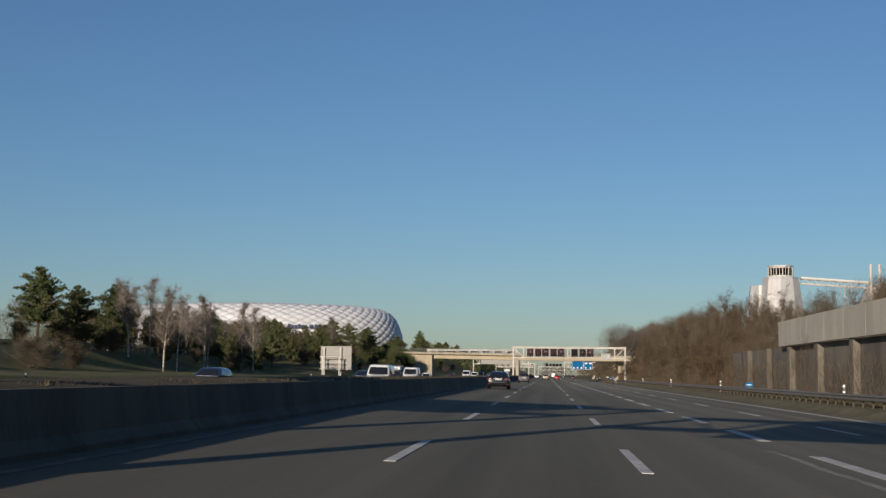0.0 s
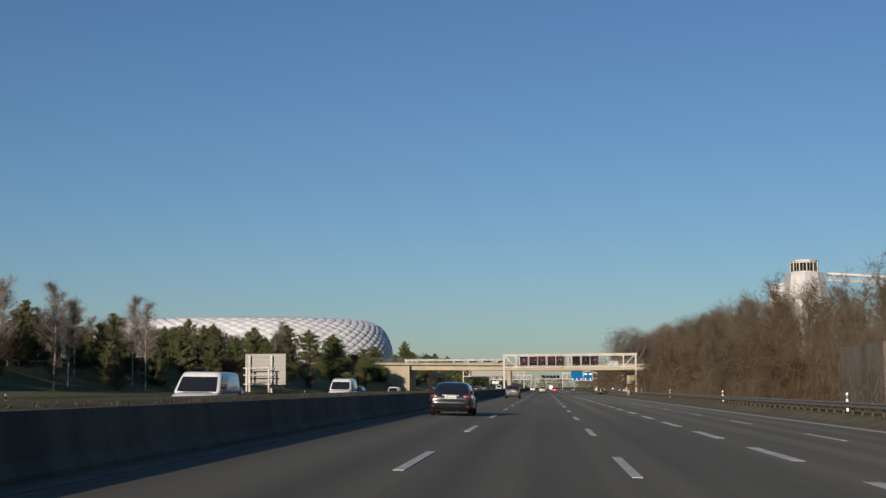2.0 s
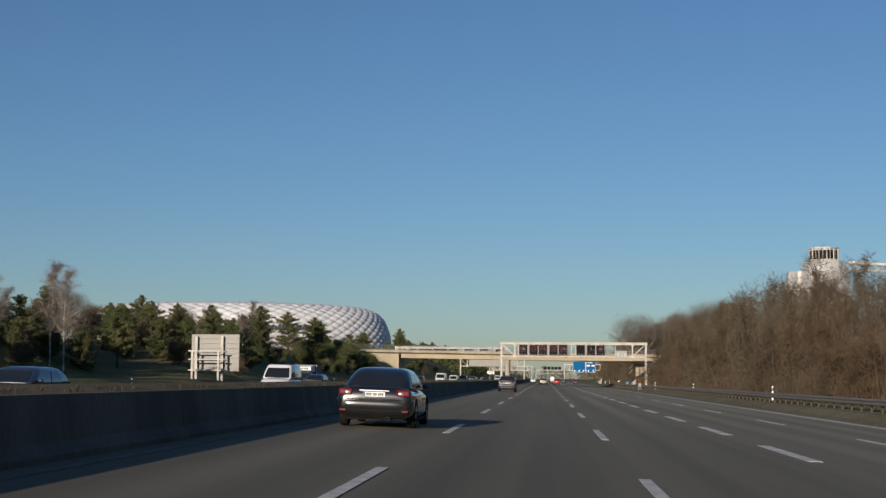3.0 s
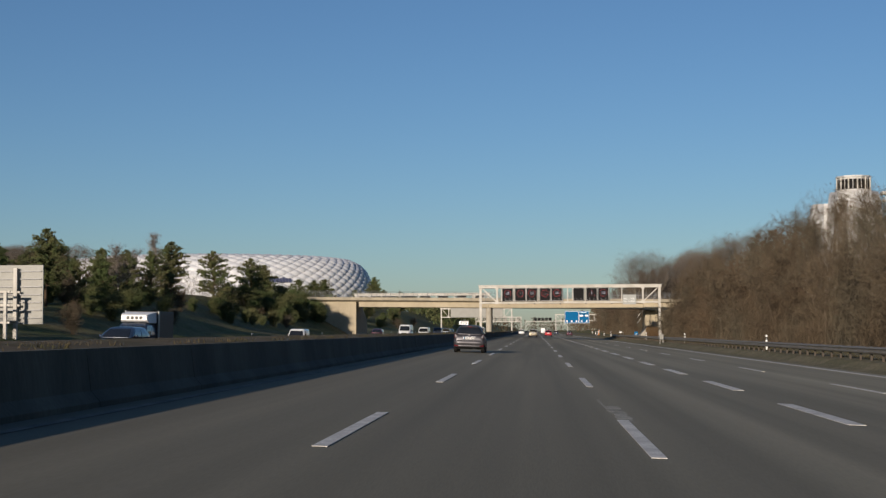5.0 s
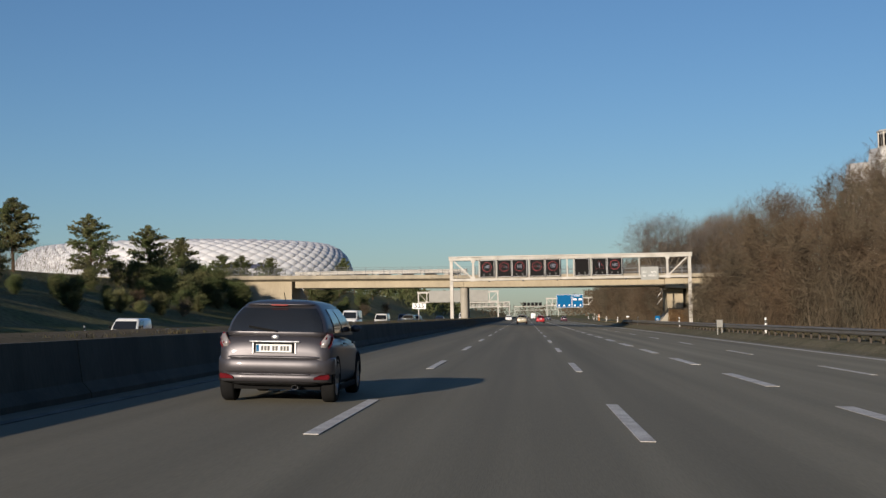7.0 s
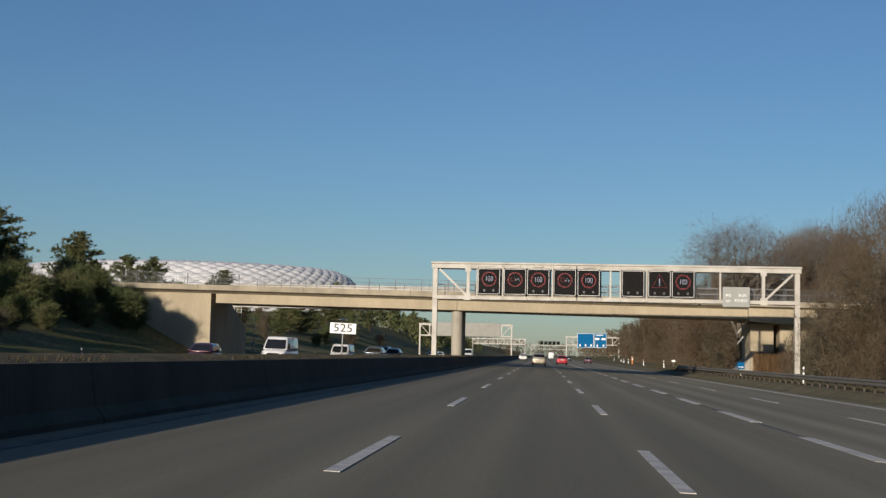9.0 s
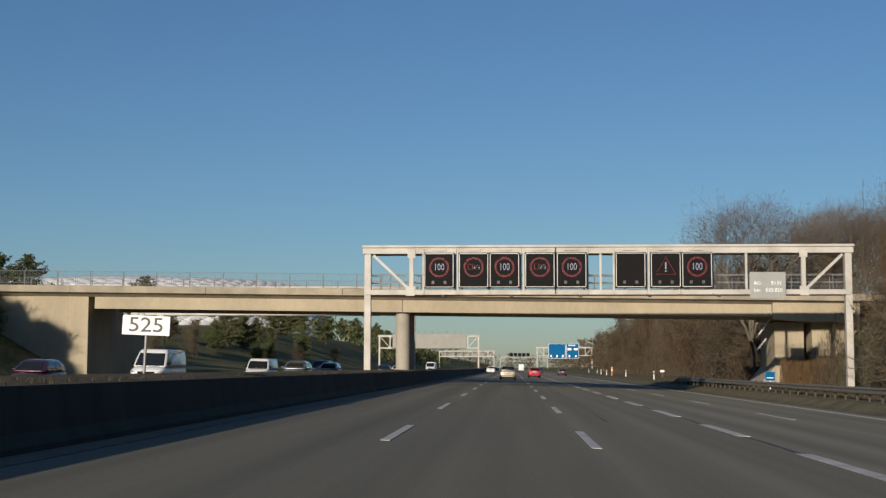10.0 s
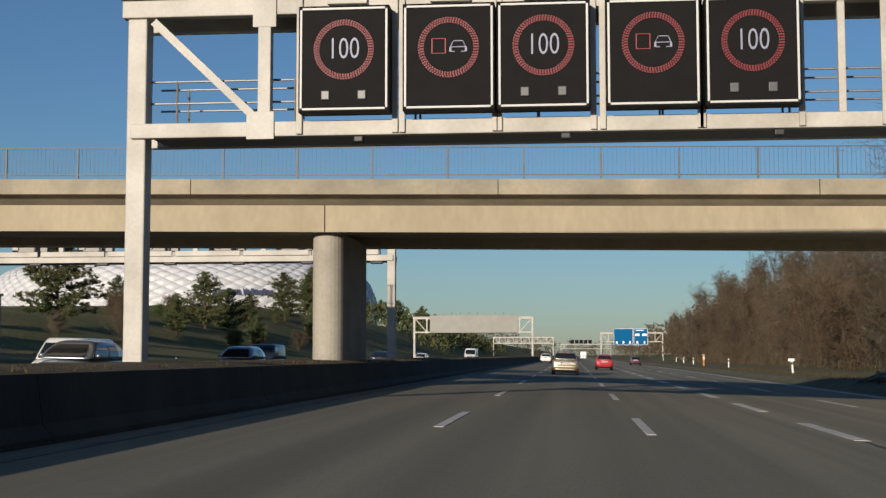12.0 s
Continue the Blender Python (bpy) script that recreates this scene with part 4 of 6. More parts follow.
# ---- works tower and conveyor behind the wood ----
def build_works():
    w = thing("works_tower", "pale metal-clad silo tower with a lantern on top", "tower")

    def faceted(cx, cy, rings, n=12):
        bm = bmesh.new()
        loft(bm, [[(cx + r * math.cos(2 * math.pi * (i + 0.5) / n), cy + r * math.sin(2 * math.pi * (i + 0.5) / n), z) for i in range(n)] for r, z in rings])
        return bm
    part("cone", faceted(85, 537, [(10.5, 2), (8.4, 21), (6.4, 35.6), (6.1, 36.6)], 9), SILO, w, "faceted metal-clad cone")
    part("shoulder", faceted(79.0, 541, [(9, 2), (6.2, 22), (4.2, 33.8)], 8), SILO, w, "lower clad cone")
    part("lantern", faceted(85, 537, [(4.1, 36.6), (4.1, 40.2), (4.5, 40.3), (4.5, 40.7)], 12), SILO, w, "lantern storey")
    bm = bmesh.new()
    for i in range(12):
        t = 2 * math.pi * i / 12
        bar(bm, (85 + 4.25 * math.cos(t), 537 + 4.25 * math.sin(t), 36.6), (85 + 4.25 * math.cos(t), 537 + 4.25 * math.sin(t), 40.3), 0.3)
    part("mullions", bm, STEEL_WHITE, w)
    for i in range(12):
        t = 2 * math.pi * (i + 0.5) / 12
        bm = bmesh.new()
        m = Matrix.Translation((85 + 4.0 * math.cos(t), 537 + 4.0 * math.sin(t), 38.5)) @ Matrix.Rotation(t, 4, "Z")
        bmesh.ops.create_cube(bm, size=1, matrix=m @ Matrix.Diagonal((0.16, 1.95, 2.6, 1)))
        part("window", bm, DARK, w, "dark glazed window")
    c = thing("conveyor_bridge", "white steel conveyor bridge between two towers", "conveyor")
    for z in (33.2, 35.0):
        for y in (536, 538.4):
            bm = bmesh.new()
            bar(bm, (92, y, z + 1.2), (116, y, z - 0.4), 0.4)
            part("chord", bm, STEEL_WHITE, c)
    for i in range(8):
        bm = bmesh.new()
        x = 92 + 3 * i
        bar(bm, (x, 536, 34.3 - i * 0.2), (x + 1.5, 536, 36.1 - i * 0.2), 0.22)
        bar(bm, (x + 1.5, 536, 36.1 - i * 0.2), (x + 3, 536, 34.1 - i * 0.2), 0.22)
        part("brace", bm, STEEL_WHITE, c)
    bm = bmesh.new()
    loft(bm, [[(92, y, z) for y, z in ((536, 36.2), (538.4, 36.2), (538.4, 36.8), (536, 36.8))], [(116, y, z) for y, z in ((536, 34.6), (538.4, 34.6), (538.4, 35.2), (536, 35.2))]])
    part("deck", bm, SILO, c)
    for x in (107, 109.4):
        bm = bmesh.new()
        bar(bm, (108.2, 537, 5), (x, 537, 33.6), 0.35)
        part("leg", bm, STEEL_WHITE, c)
    w2 = thing("works_tower", "second pale silo tower with white pipes", "tower")
    part("cone", faceted(122, 540, [(14, 2), (10.5, 26), (6.5, 34)]), SILO, w2)
    for x in (115.5, 118.5, 121.5):
        bm = bmesh.new()
        bar(bm, (x, 533, 20), (x, 533, 41), 1.1, n=10)
        part("pipe", bm, STEEL_WHITE, w2, "white upright pipe")


build_works()


# ---- trees ----
def limb(bm, path, r0, r1, n=5):
    rings = []
    m = len(path)
    for i, p in enumerate(path):
        way = (path[min(i + 1, m - 1)] - path[max(i - 1, 0)]).normalized()
        q = way.to_track_quat("Z", "Y")
        r = r0 + (r1 - r0) * i / (m - 1)
        rings.append([p + q @ Vector((r * math.cos(2 * math.pi * k / n), r * math.sin(2 * math.pi * k / n), 0)) for k in range(n)])
    loft(bm, rings, caps=False)


def wander(rng, start, way, length, steps, bend, up=0.0):
    pts, d = [start], way.normalized()
    for _ in range(steps):
        d = (d + Vector((rng.uniform(-bend, bend), rng.uniform(-bend, bend), rng.uniform(-bend, bend) + up))).normalized()
        pts.append(pts[-1] + d * length / steps)
    return pts


def twig(verts, faces, a, b, w, rng):
    side = (b - a).cross(Vector((rng.uniform(-1, 1), rng.uniform(-1, 1), rng.uniform(-1, 1))))
    side = side.normalized() * w if side.length > 1e-6 else Vector((w, 0, 0))
    k = len(verts)
    verts += [a - side, a + side, b]
    faces.append((k, k + 1, k + 2))


def bare_tree(name, seed, height, spread, trunk_r, bark, twigs, label, n_limbs=16, twig_n=26, forks=1, droop=0.0, low=0.25, group="", wide=1.0, fine=1.0):
    """Leafless tree: trunk, limbs, branches and a cloud of fine twigs."""
    rng = random.Random(seed)
    t = thing(name, label, "tree", group=group)
    bm = bmesh.new()
    verts, faces = [], []
    stems = []
    for f in range(forks):
        a = 2 * math.pi * (f + rng.random() * 0.5) / max(1, forks)
        way = Vector((0.32 * math.cos(a), 0.32 * math.sin(a), 1)) if forks > 1 else Vector((0.03, 0.02, 1))
        stem = wander(rng, Vector((0, 0, -0.3)), way, height * (0.92 if forks == 1 else rng.uniform(0.75, 0.95)), 9, 0.08, 0.06)
        limb(bm, stem, trunk_r, trunk_r * 0.12, 6)
        stems.append(stem)
    for stem in stems:
        for i in range(n_limbs):
            k = low + (1 - low) * (i + rng.random()) / n_limbs
            s = min(k, 0.985) * 9
            j = int(s)
            p = stem[j].lerp(stem[j + 1], s - j)
            a = rng.uniform(0, 2 * math.pi)
            lean = (0.75 - 0.35 * k) * wide
            way = Vector((math.cos(a) * lean, math.sin(a) * lean, 0.75 + 0.3 * k))
            ln = spread * (1.15 - 0.75 * k) * rng.uniform(0.7, 1.25)
            br = wander(rng, p, way, ln, 5, 0.22, 0.05 - droop * 0.4)
            limb(bm, br, trunk_r * 0.36 * (1.1 - 0.7 * k), trunk_r * 0.05, 3)
            for q in range(11):
                u = (q + 0.6) / 11.2 * 5
                j2 = min(4, int(u))
                b0 = br[j2].lerp(br[j2 + 1], min(1, u - j2))
                way2 = Vector((rng.uniform(-1, 1), rng.uniform(-1, 1), rng.uniform(-0.2, 1.0)))
                sub = wander(rng, b0, way2, ln * rng.uniform(0.25, 0.5), 3, 0.3, 0.05 - droop)
                for x, y in zip(sub, sub[1:]):
                    twig(verts, faces, x, y + (y - x) * 0.4, 0.022 * fine, rng)
                for _ in range(twig_n // 2):
                    j3 = rng.randrange(3)
                    c = sub[j3].lerp(sub[j3 + 1], rng.random())
                    e = c + Vector((rng.gauss(0, 1), rng.gauss(0, 1), rng.gauss(0.45 - 2.2 * droop, 0.8))) * rng.uniform(0.25, 0.62)
                    twig(verts, faces, c, e, rng.uniform(0.012, 0.026) * fine, rng)
    part("trunk", bm, bark, t)
    me = bpy.data.meshes.new("crown")
    me.from_pydata([tuple(v) for v in verts], [], faces)
    me.materials.append(twigs)
    part("crown", me, None, t, "fine bare twigs")
    return t


def spreading_tree(name, seed, height, label, bark, twigs, group, depth=7, first=5):
    """Leafless tree with a wide domed crown: limbs that fork again and again."""
    rng = random.Random(seed)
    t = thing(name, label, "tree", group=group)
    bm = bmesh.new()
    verts, faces = [], []
    r0 = height * 0.0125

    def fork(p, way, ln, r, level):
        pts = wander(rng, p, way, ln, 3, 0.14, 0.03)
        if level < 4:
            limb(bm, pts, r, r * 0.66, 5 if level < 2 else 3)
        else:
            for x, y in zip(pts, pts[1:]):
                twig(verts, faces, x, y + (y - x) * 0.3, max(0.006, r), rng)
        end = pts[-1]
        d = (pts[-1] - pts[-2]).normalized()
        if level >= depth:
            for _ in range(1):
                c = pts[rng.randrange(3)].lerp(end, rng.random())
                e = c + (d + Vector((rng.gauss(0, 0.8), rng.gauss(0, 0.8), rng.gauss(0.1, 0.7)))) * rng.uniform(0.2, 0.55)
                twig(verts, faces, c, e, rng.uniform(0.008, 0.014), rng)
            return
        n = 3 if level else first
        a0 = rng.uniform(0, 6.28)
        for i in range(n):
            a = a0 + 2 * math.pi * i / n + rng.uniform(-0.5, 0.5)
            side = d.orthogonal().normalized()
            side = Matrix.Rotation(a, 3, d) @ side
            open_ = rng.uniform(0.40, 0.80) if level else rng.uniform(0.25, 0.55)
            fork(end if rng.random() < 0.6 else pts[-2].lerp(end, rng.random()), d + side * open_, ln * rng.uniform(0.60, 0.88) if level else height * 0.23, r * (0.6 if level else 0.78), level + 1)
        if level in (1, 2):
            fork(end, d + Vector((0, 0, 0.2)), ln * 0.8, r * 0.6, level + 1)
    fork(Vector((0, 0, -0.3)), Vector((0.03, 0.02, 1)), height * 0.30, r0, 0)
    part("trunk", bm, bark, t)
    me = bpy.data.meshes.new("crown")
    me.from_pydata([tuple(v) for v in verts], [], faces)
    me.materials.append(twigs)
    part("crown", me, None, t, "fine bare twigs")
    return t


def pine_tree(name, seed, height, spread, label, bare=0.25):
    """Pine: a bare lower trunk and tiers of uneven needle tufts."""
    rng = random.Random(seed)
    t = thing(name, label, "tree", group="pines on the bank")
    bm = bmesh.new()
    stem = wander(rng, Vector((0, 0, -0.3)), Vector((0.02, 0.03, 1)), height, 9, 0.05, 0.08)
    limb(bm, stem, 0.17 * height / 9, 0.03, 7)
    verts, faces = [], []
    n = int(height * 8.5)
    for i in range(n):
        k = bare + (1 - bare) * (i + rng.random()) / n
        s = min(k, 0.985) * 9
        j = int(s)
        p = stem[j].lerp(stem[j + 1], s - j)
        a = i * 2.4 + rng.uniform(-0.5, 0.5)
        shape = math.sin(math.pi * min(1, (k - bare) / (1 - bare) * 0.72 + 0.30)) ** 0.8
        ln = spread * shape * rng.uniform(0.55, 1.2) + 0.25
        br = wander(rng, p, Vector((math.cos(a), math.sin(a), rng.uniform(-0.05, 0.45))), ln, 4, 0.15, 0.05)
        limb(bm, br, 0.045, 0.012, 3)
        tufts = max(5, int(ln * 9))
        for q in range(tufts):
            u = 4 * (0.18 + 0.82 * (q + rng.random()) / tufts)
            j2 = min(3, int(u))
            c = br[j2].lerp(br[j2 + 1], min(1, u - j2)) + Vector((rng.gauss(0, 0.16), rng.gauss(0, 0.16), rng.gauss(0.08, 0.14)))
            for _ in range(18):
                d = Vector((rng.gauss(0, 1), rng.gauss(0, 1), rng.gauss(0.35, 0.8))).normalized() * rng.uniform(0.16, 0.40)
                twig(verts, faces, c, c + d, rng.uniform(0.028, 0.055), rng)
    part("trunk", bm, PINE_BARK, t)
    me = bpy.data.meshes.new("crown")
    me.from_pydata([tuple(v) for v in verts], [], faces)
    me.materials.append(NEEDLE)
    part("crown", me, None, t, "dark green needle tufts")
    return t


def plant(proto, x, y, s=1.0, turn=None, lift=0.0):
    m = pose(x, y, ground_z(x, y) + lift, 0, 0, random.uniform(0, 360) if turn is None else turn)
    o = copy_thing(proto, m)
    o.scale = (s, s, s * random.uniform(0.92, 1.08))
    return o


wood = [bare_tree("bare_tree", 11 + i, h, sp, r, BARK, TWIG, lab, nl, 26, fk, 0.0, lw, "bare trees of the roadside wood", 1.25, 0.72) for i, (h, sp, r, nl, fk, lw, lab) in enumerate((
    (14.5, 5.6, 0.16, 22, 1, 0.12, "leafless brown tree in the dense roadside wood"),
    (12.5, 5.2, 0.13, 20, 1, 0.08, "slim leafless brown tree in the dense roadside wood"),
    (15.5, 6.0, 0.18, 20, 2, 0.15, "tall leafless brown tree in the dense roadside wood"),
    (7.0, 3.6, 0.07, 10, 3, 0.05, "leafless many-stemmed brown shrub at the wood's edge"),
    (4.6, 3.0, 0.05, 8, 4, 0.03, "low leafless brown shrub at the wood's edge")))]
crowned = [spreading_tree("bare_tree", 31 + i, hgt, "tall leafless tree with a wide domed crown", BARK_PALE, TWIG_PALE, "tall bare trees by the bridge") for i, hgt in enumerate((15.0, 13.5))]
birches = [bare_tree("birch_tree", 41 + i, h, sp, 0.11, BIRCH, BIRCH_TWIG, "slender leafless birch with a white trunk", 24, 30, 1, 0.10, 0.36, "birches on the bank", 1.6, 0.55) for i, (h, sp) in enumerate(((10.5, 3.0), (9.0, 2.6)))]
pines = [pine_tree("pine_tree", 61 + i, h, sp, "dark green pine on the grass bank", br) for i, (h, sp, br) in enumerate(((9.0, 3.0, 0.10), (7.5, 2.8, 0.05), (10.0, 2.8, 0.28)))]
scrub = [bare_tree("bush", 81, 3.2, 2.4, 0.035, BARK, NEEDLE, "dark green bush on the bank", 9, 40, 5, 0.0, 0.05, "bushes on the bank")]
protos = wood + crowned + birches + pines + scrub
for i, o in enumerate(protos):
    o.matrix_basis = pose(50 + 7 * (i % 4), 660 + 9 * (i // 4), ground_z(60, 660))


def twig_cloud(name, label, n, where, mat, seed, size=0.6):
    """Undergrowth too fine to count: loose upright twigs over a stretch of ground."""
    rng = random.Random(seed)
    verts, faces = [], []
    for _ in range(n):
        x, y, top = where(rng)
        g = ground_z(x, y)
        a = Vector((x, y, g + top * rng.random() ** 1.1))
        b = a + Vector((rng.gauss(0, 0.28), rng.gauss(0, 0.28), rng.uniform(0.4, 1.4))) * size
        twig(verts, faces, a, b, rng.uniform(0.006, 0.015), rng)
    me = bpy.data.meshes.new(name)
    me.from_pydata([tuple(v) for v in verts], [], faces)
    me.materials.append(mat)
    return tagged(new(name, me), label, "undergrowth", "", "stuff")


def build_woods():
    rng = random.Random(5)
    # the dense wood along the outer side
    y = 150.0
    while y < 720:
        if not 405 < y < 434:
            edge = 24.0 if y < 400 else 25.0 + 2.5 * smooth(430, 500, y)
            step = 5.8 if y < 440 else 8.0
            for dx, kinds, s0, s1 in ((0.4, (3, 3, 4), 0.8, 1.15), (5.0, (0, 1, 1), 0.72, 0.95), (11.0, (0, 2), 0.9, 1.08)):
                s = rng.uniform(s0, s1)
                s *= 0.66 + 0.18 * smooth(200, 285, y) + 0.21 * smooth(285, 335, y) - 0.17 * smooth(350, 400, y) + 0.30 * smooth(430, 500, y)
                if dx < 1:
                    s *= 1.15
                plant(wood[rng.choice(kinds)], edge + dx + rng.uniform(-0.9, 0.9), y + rng.uniform(-2, 2), s)
            y += step
        else:
            y += 6
    for x, y, s in ((23.6, 439, 0.80), (27.4, 448, 0.76), (31.5, 446, 0.76), (36, 455, 0.82), (41, 445, 0.85), (47, 460, 0.9)):
        plant(crowned[rng.randrange(2)], x, y, s * 1.22)

    def wood_floor(r):
        y = r.uniform(150, 420) if r.random() < 0.7 else r.uniform(434, 640)
        e = 23.0 if y < 420 else 25.5
        d = r.random() ** 1.2 * 14
        k = 0.64 + 0.18 * smooth(200, 285, y) + 0.20 * smooth(285, 335, y) - 0.14 * smooth(350, 400, y) + 0.22 * smooth(430, 500, y)
        lump = 1 + 0.35 * noise.noise((y * 0.11, d * 0.2, 1.5))
        return e + d, y, min(2.2 + 1.5 * d, 12.5) * k * lump
    twig_cloud("undergrowth", "dense brown leafless undergrowth of the roadside wood", 380000, wood_floor, TWIG, 7, 0.6)

    def bank_floor(r):
        y = r.uniform(150, 400)
        return r.uniform(-66, -42 - 9 * (1 - smooth(255, 285, y))), y, 3.0
    twig_cloud("undergrowth", "dark brown undergrowth between the trees of the bank", 50000, bank_floor, TWIG, 8)
    # pines and birches on the other bank
    for x, y, s, k in ((-47.7, 390.5, 0.88, 0), (-44.7, 404.2, 0.90, 0), (-50.4, 441, 1.1, 0), (-48.5, 369, 0.80, 2), (-47.0, 430, 0.6, 1), (-41.6, 432, 0.72, 1), (-38.8, 431, 0.66, 0), (-52, 451, 0.8, 2), (-56, 470, 0.8, 1), (-50, 212.6, 0.86, 0), (-50, 199.3, 0.80, 0), (-50.5, 189.5, 0.86, 2), (-48, 501, 1.15, 0), (-47, 551, 0.9, 0), (-46, 560, 0.8, 1), (-50, 615, 1.0, 0)):
        o = plant(pines[k], x, y, s)
        o.scale.x, o.scale.y = 1.2 * s, 1.2 * s
    for x, y, s in ((-41.7, 205.2, 1.08), (-42.3, 213.0, 1.0), (-42.4, 226.3, 1.02), (-43.9, 233.9, 0.95), (-43.9, 254.5, 0.98), (-41.5, 251.5, 0.94), (-47, 209, 1.0), (-47.5, 219, 0.96), (-52.5, 228, 0.85), (-46.5, 243, 0.8), (-52, 262, 0.75), (-55, 182, 0.7), (-55, 206, 0.75), (-46.3, 352.4, 0.80), (-40.5, 320, 0.80), (-43.5, 333, 0.75)):
        plant(birches[rng.randrange(2)], x, y, s)

    def on_bank(proto, x, y, s):
        # the lower slope of the bank stays open grass as far as the sign
        plant(proto, x - (8.5 * (1 - smooth(255, 285, y)) if x > -51 else 0), y, s)
    for x, y, s, k in ((-41.8, 283, 0.62, 1), (-45.6, 293, 0.7, 0), (-43.5, 262, 0.6, 1), (-44, 247, 0.6, 1)):
        plant(pines[k], x, y, s)
    for i in range(44):
        x, y = rng.uniform(-62, -43), rng.uniform(225, 360)
        on_bank(wood[3] if y < 300 and i % 3 else pines[rng.randrange(2)], x, y, rng.uniform(0.45, 0.75))
    for i in range(26):
        plant(rng.choice((crowned[0], crowned[1], birches[0])), rng.uniform(-80, -64), rng.uniform(230, 405), rng.uniform(0.38, 0.52))
    for i in range(26):
        x, y = rng.uniform(-64, -40), rng.uniform(150, 300)
        on_bank(rng.choice((birches[0], birches[1], birches[1], wood[3], pines[1])), x, y, rng.uniform(0.6, 0.85))
    for i in range(14):
        plant(pines[rng.randrange(3)], rng.uniform(-60, -42), rng.uniform(640, 900), rng.uniform(0.8, 1.1))
    for x, y, s in ((-31.5, 429, 0.5), (-33.5, 433, 0.6), (-35.5, 430, 0.6), (-32.0, 437, 0.55), (-37.5, 436, 0.6), (-34, 441, 0.5)):
        plant(pines[1], x, y, s)
    for x, y, s in ((-41, 500, 0.62), (-44, 528, 0.6), (-39, 546, 0.55), (-46, 572, 0.7), (-40, 590, 0.6), (-43, 608, 0.7), (-52, 530, 0.6)):
        plant(rng.choice((pines[0], pines[1], wood[3])), x, y, s)
    for i in range(12):
        plant(rng.choice((wood[4], scrub[0])), rng.uniform(-56, -36), rng.uniform(480, 640), rng.uniform(0.4, 0.7))
    for i in range(50):
        plant(scrub[0], rng.uniform(-47, -34), rng.uniform(394, 414), rng.uniform(0.5, 0.95))
    for i in range(22):
        on_bank(scrub[0], rng.uniform(-50, -38), rng.uniform(235, 385), rng.uniform(0.3, 0.65))
    for i in range(22):
        on_bank(rng.choice((wood[4], wood[4], scrub[0])), rng.uniform(-52, -34), rng.uniform(120, 240), rng.uniform(0.35, 0.8))
    for i in range(16):
        on_bank(wood[4], rng.uniform(-41, -32.5), rng.uniform(235, 390), rng.uniform(0.35, 0.65))
    for i in range(34):
        plant(scrub[0], rng.uniform(-45, -35), rng.uniform(300, 404), rng.uniform(0.35, 0.7))
    for i in range(22):
        on_bank(rng.choice((pines[1], pines[0], wood[3], wood[3])), rng.uniform(-54, -44.5), rng.uniform(235, 345), rng.uniform(0.42, 0.68))
    for i in range(14):
        on_bank(rng.choice((wood[3], wood[4], scrub[0])), rng.uniform(-50, -43), rng.uniform(160, 330), rng.uniform(0.4, 0.65))
    for i in range(9):
        on_bank(pines[rng.randrange(3)], rng.uniform(-43, -38), 240 + 11 * i + rng.uniform(-4, 4), rng.uniform(0.5, 0.72))


build_woods()


def build_bank_fence():
    f = thing("fence", "low weathered timber rail fence along the bank's crest", "fence", pose(0, 0, 0))
    ys = [188 + 3.0 * i for i in range(31)]
    top = [(-49.6 + 0.08 * math.sin(y), y, ground_z(-49.6, y) + 0.55) for y in ys]
    for x, y, z in top:
        bm = bmesh.new()
        bar(bm, (x, y, z - 0.9), (x, y, z + 0.08), 0.12, n=6)
        part("post", bm, FENCE_WOOD, f)
    for a, b in zip(top, top[1:]):
        bm = bmesh.new()
        bar(bm, (a[0] + 0.09, a[1], a[2]), (b[0] + 0.09, b[1], b[2]), 0.05, 0.12)
        part("rail", bm, FENCE_WOOD, f)


build_bank_fence()


def tufts(name, label, n, where, seed, h0, h1):
    """Blades of dry grass over a strip."""
    rng = random.Random(seed)
    verts, faces = [], []
    for _ in range(n):
        x, y, z = where(rng)
        hgt = rng.uniform(h0, h1)
        for _ in range(3):
            a = Vector((x + rng.gauss(0, 0.05), y + rng.gauss(0, 0.05), z - 0.02))
            twig(verts, faces, a, a + Vector((rng.gauss(0, 0.35), rng.gauss(0, 0.35), 1)) * hgt, rng.uniform(0.008, 0.018), rng)
    me = bpy.data.meshes.new(name)
    me.from_pydata([tuple(v) for v in verts], [], faces)
    me.materials.append(STRAW)
    return tagged(new(name, me), label, "grass", "", "stuff")


def strip(x0, x1, z, y0, y1):
    def f(r):
        y = y0 + (y1 - y0) * r.random()
        while noise.noise((y * 0.15, 3.0, 0)) < -0.15 and r.random() < 0.8:
            y = y0 + (y1 - y0) * r.random()
        return r.uniform(x0, x1), y, z
    return f


tufts("dry_grass", "tufts of dry grass on the central reserve", 16000, strip(-7.8, -4.7, 1.02, 55, 520), 21, 0.03, 0.12)
tufts("dry_grass", "short dry grass on the verge behind the rail", 22000, strip(17.2, 22.5, -0.13, 90, 520), 22, 0.04, 0.16)


def wall_growth(r):
    y = r.uniform(95, 196)
    return r.uniform(20.3, 21.5), y, 4.4 * (0.55 + 0.45 * abs(noise.noise((y * 0.2, 0, 0))) * 2)


def abutment_growth(r):
    x = r.uniform(21.2, 24.9)
    return x, r.uniform(415.4, 416.6), 2.25 - ground_z(x, 416) - 0.6


twig_cloud("dry_reeds", "dense brown reeds before the bridge's end wall", 9000, abutment_growth, REED, 32, 0.5)
twig_cloud("wall_creeper", "brown leafless creepers in front of the retaining wall", 8000, wall_growth, TWIG, 31, 0.6)


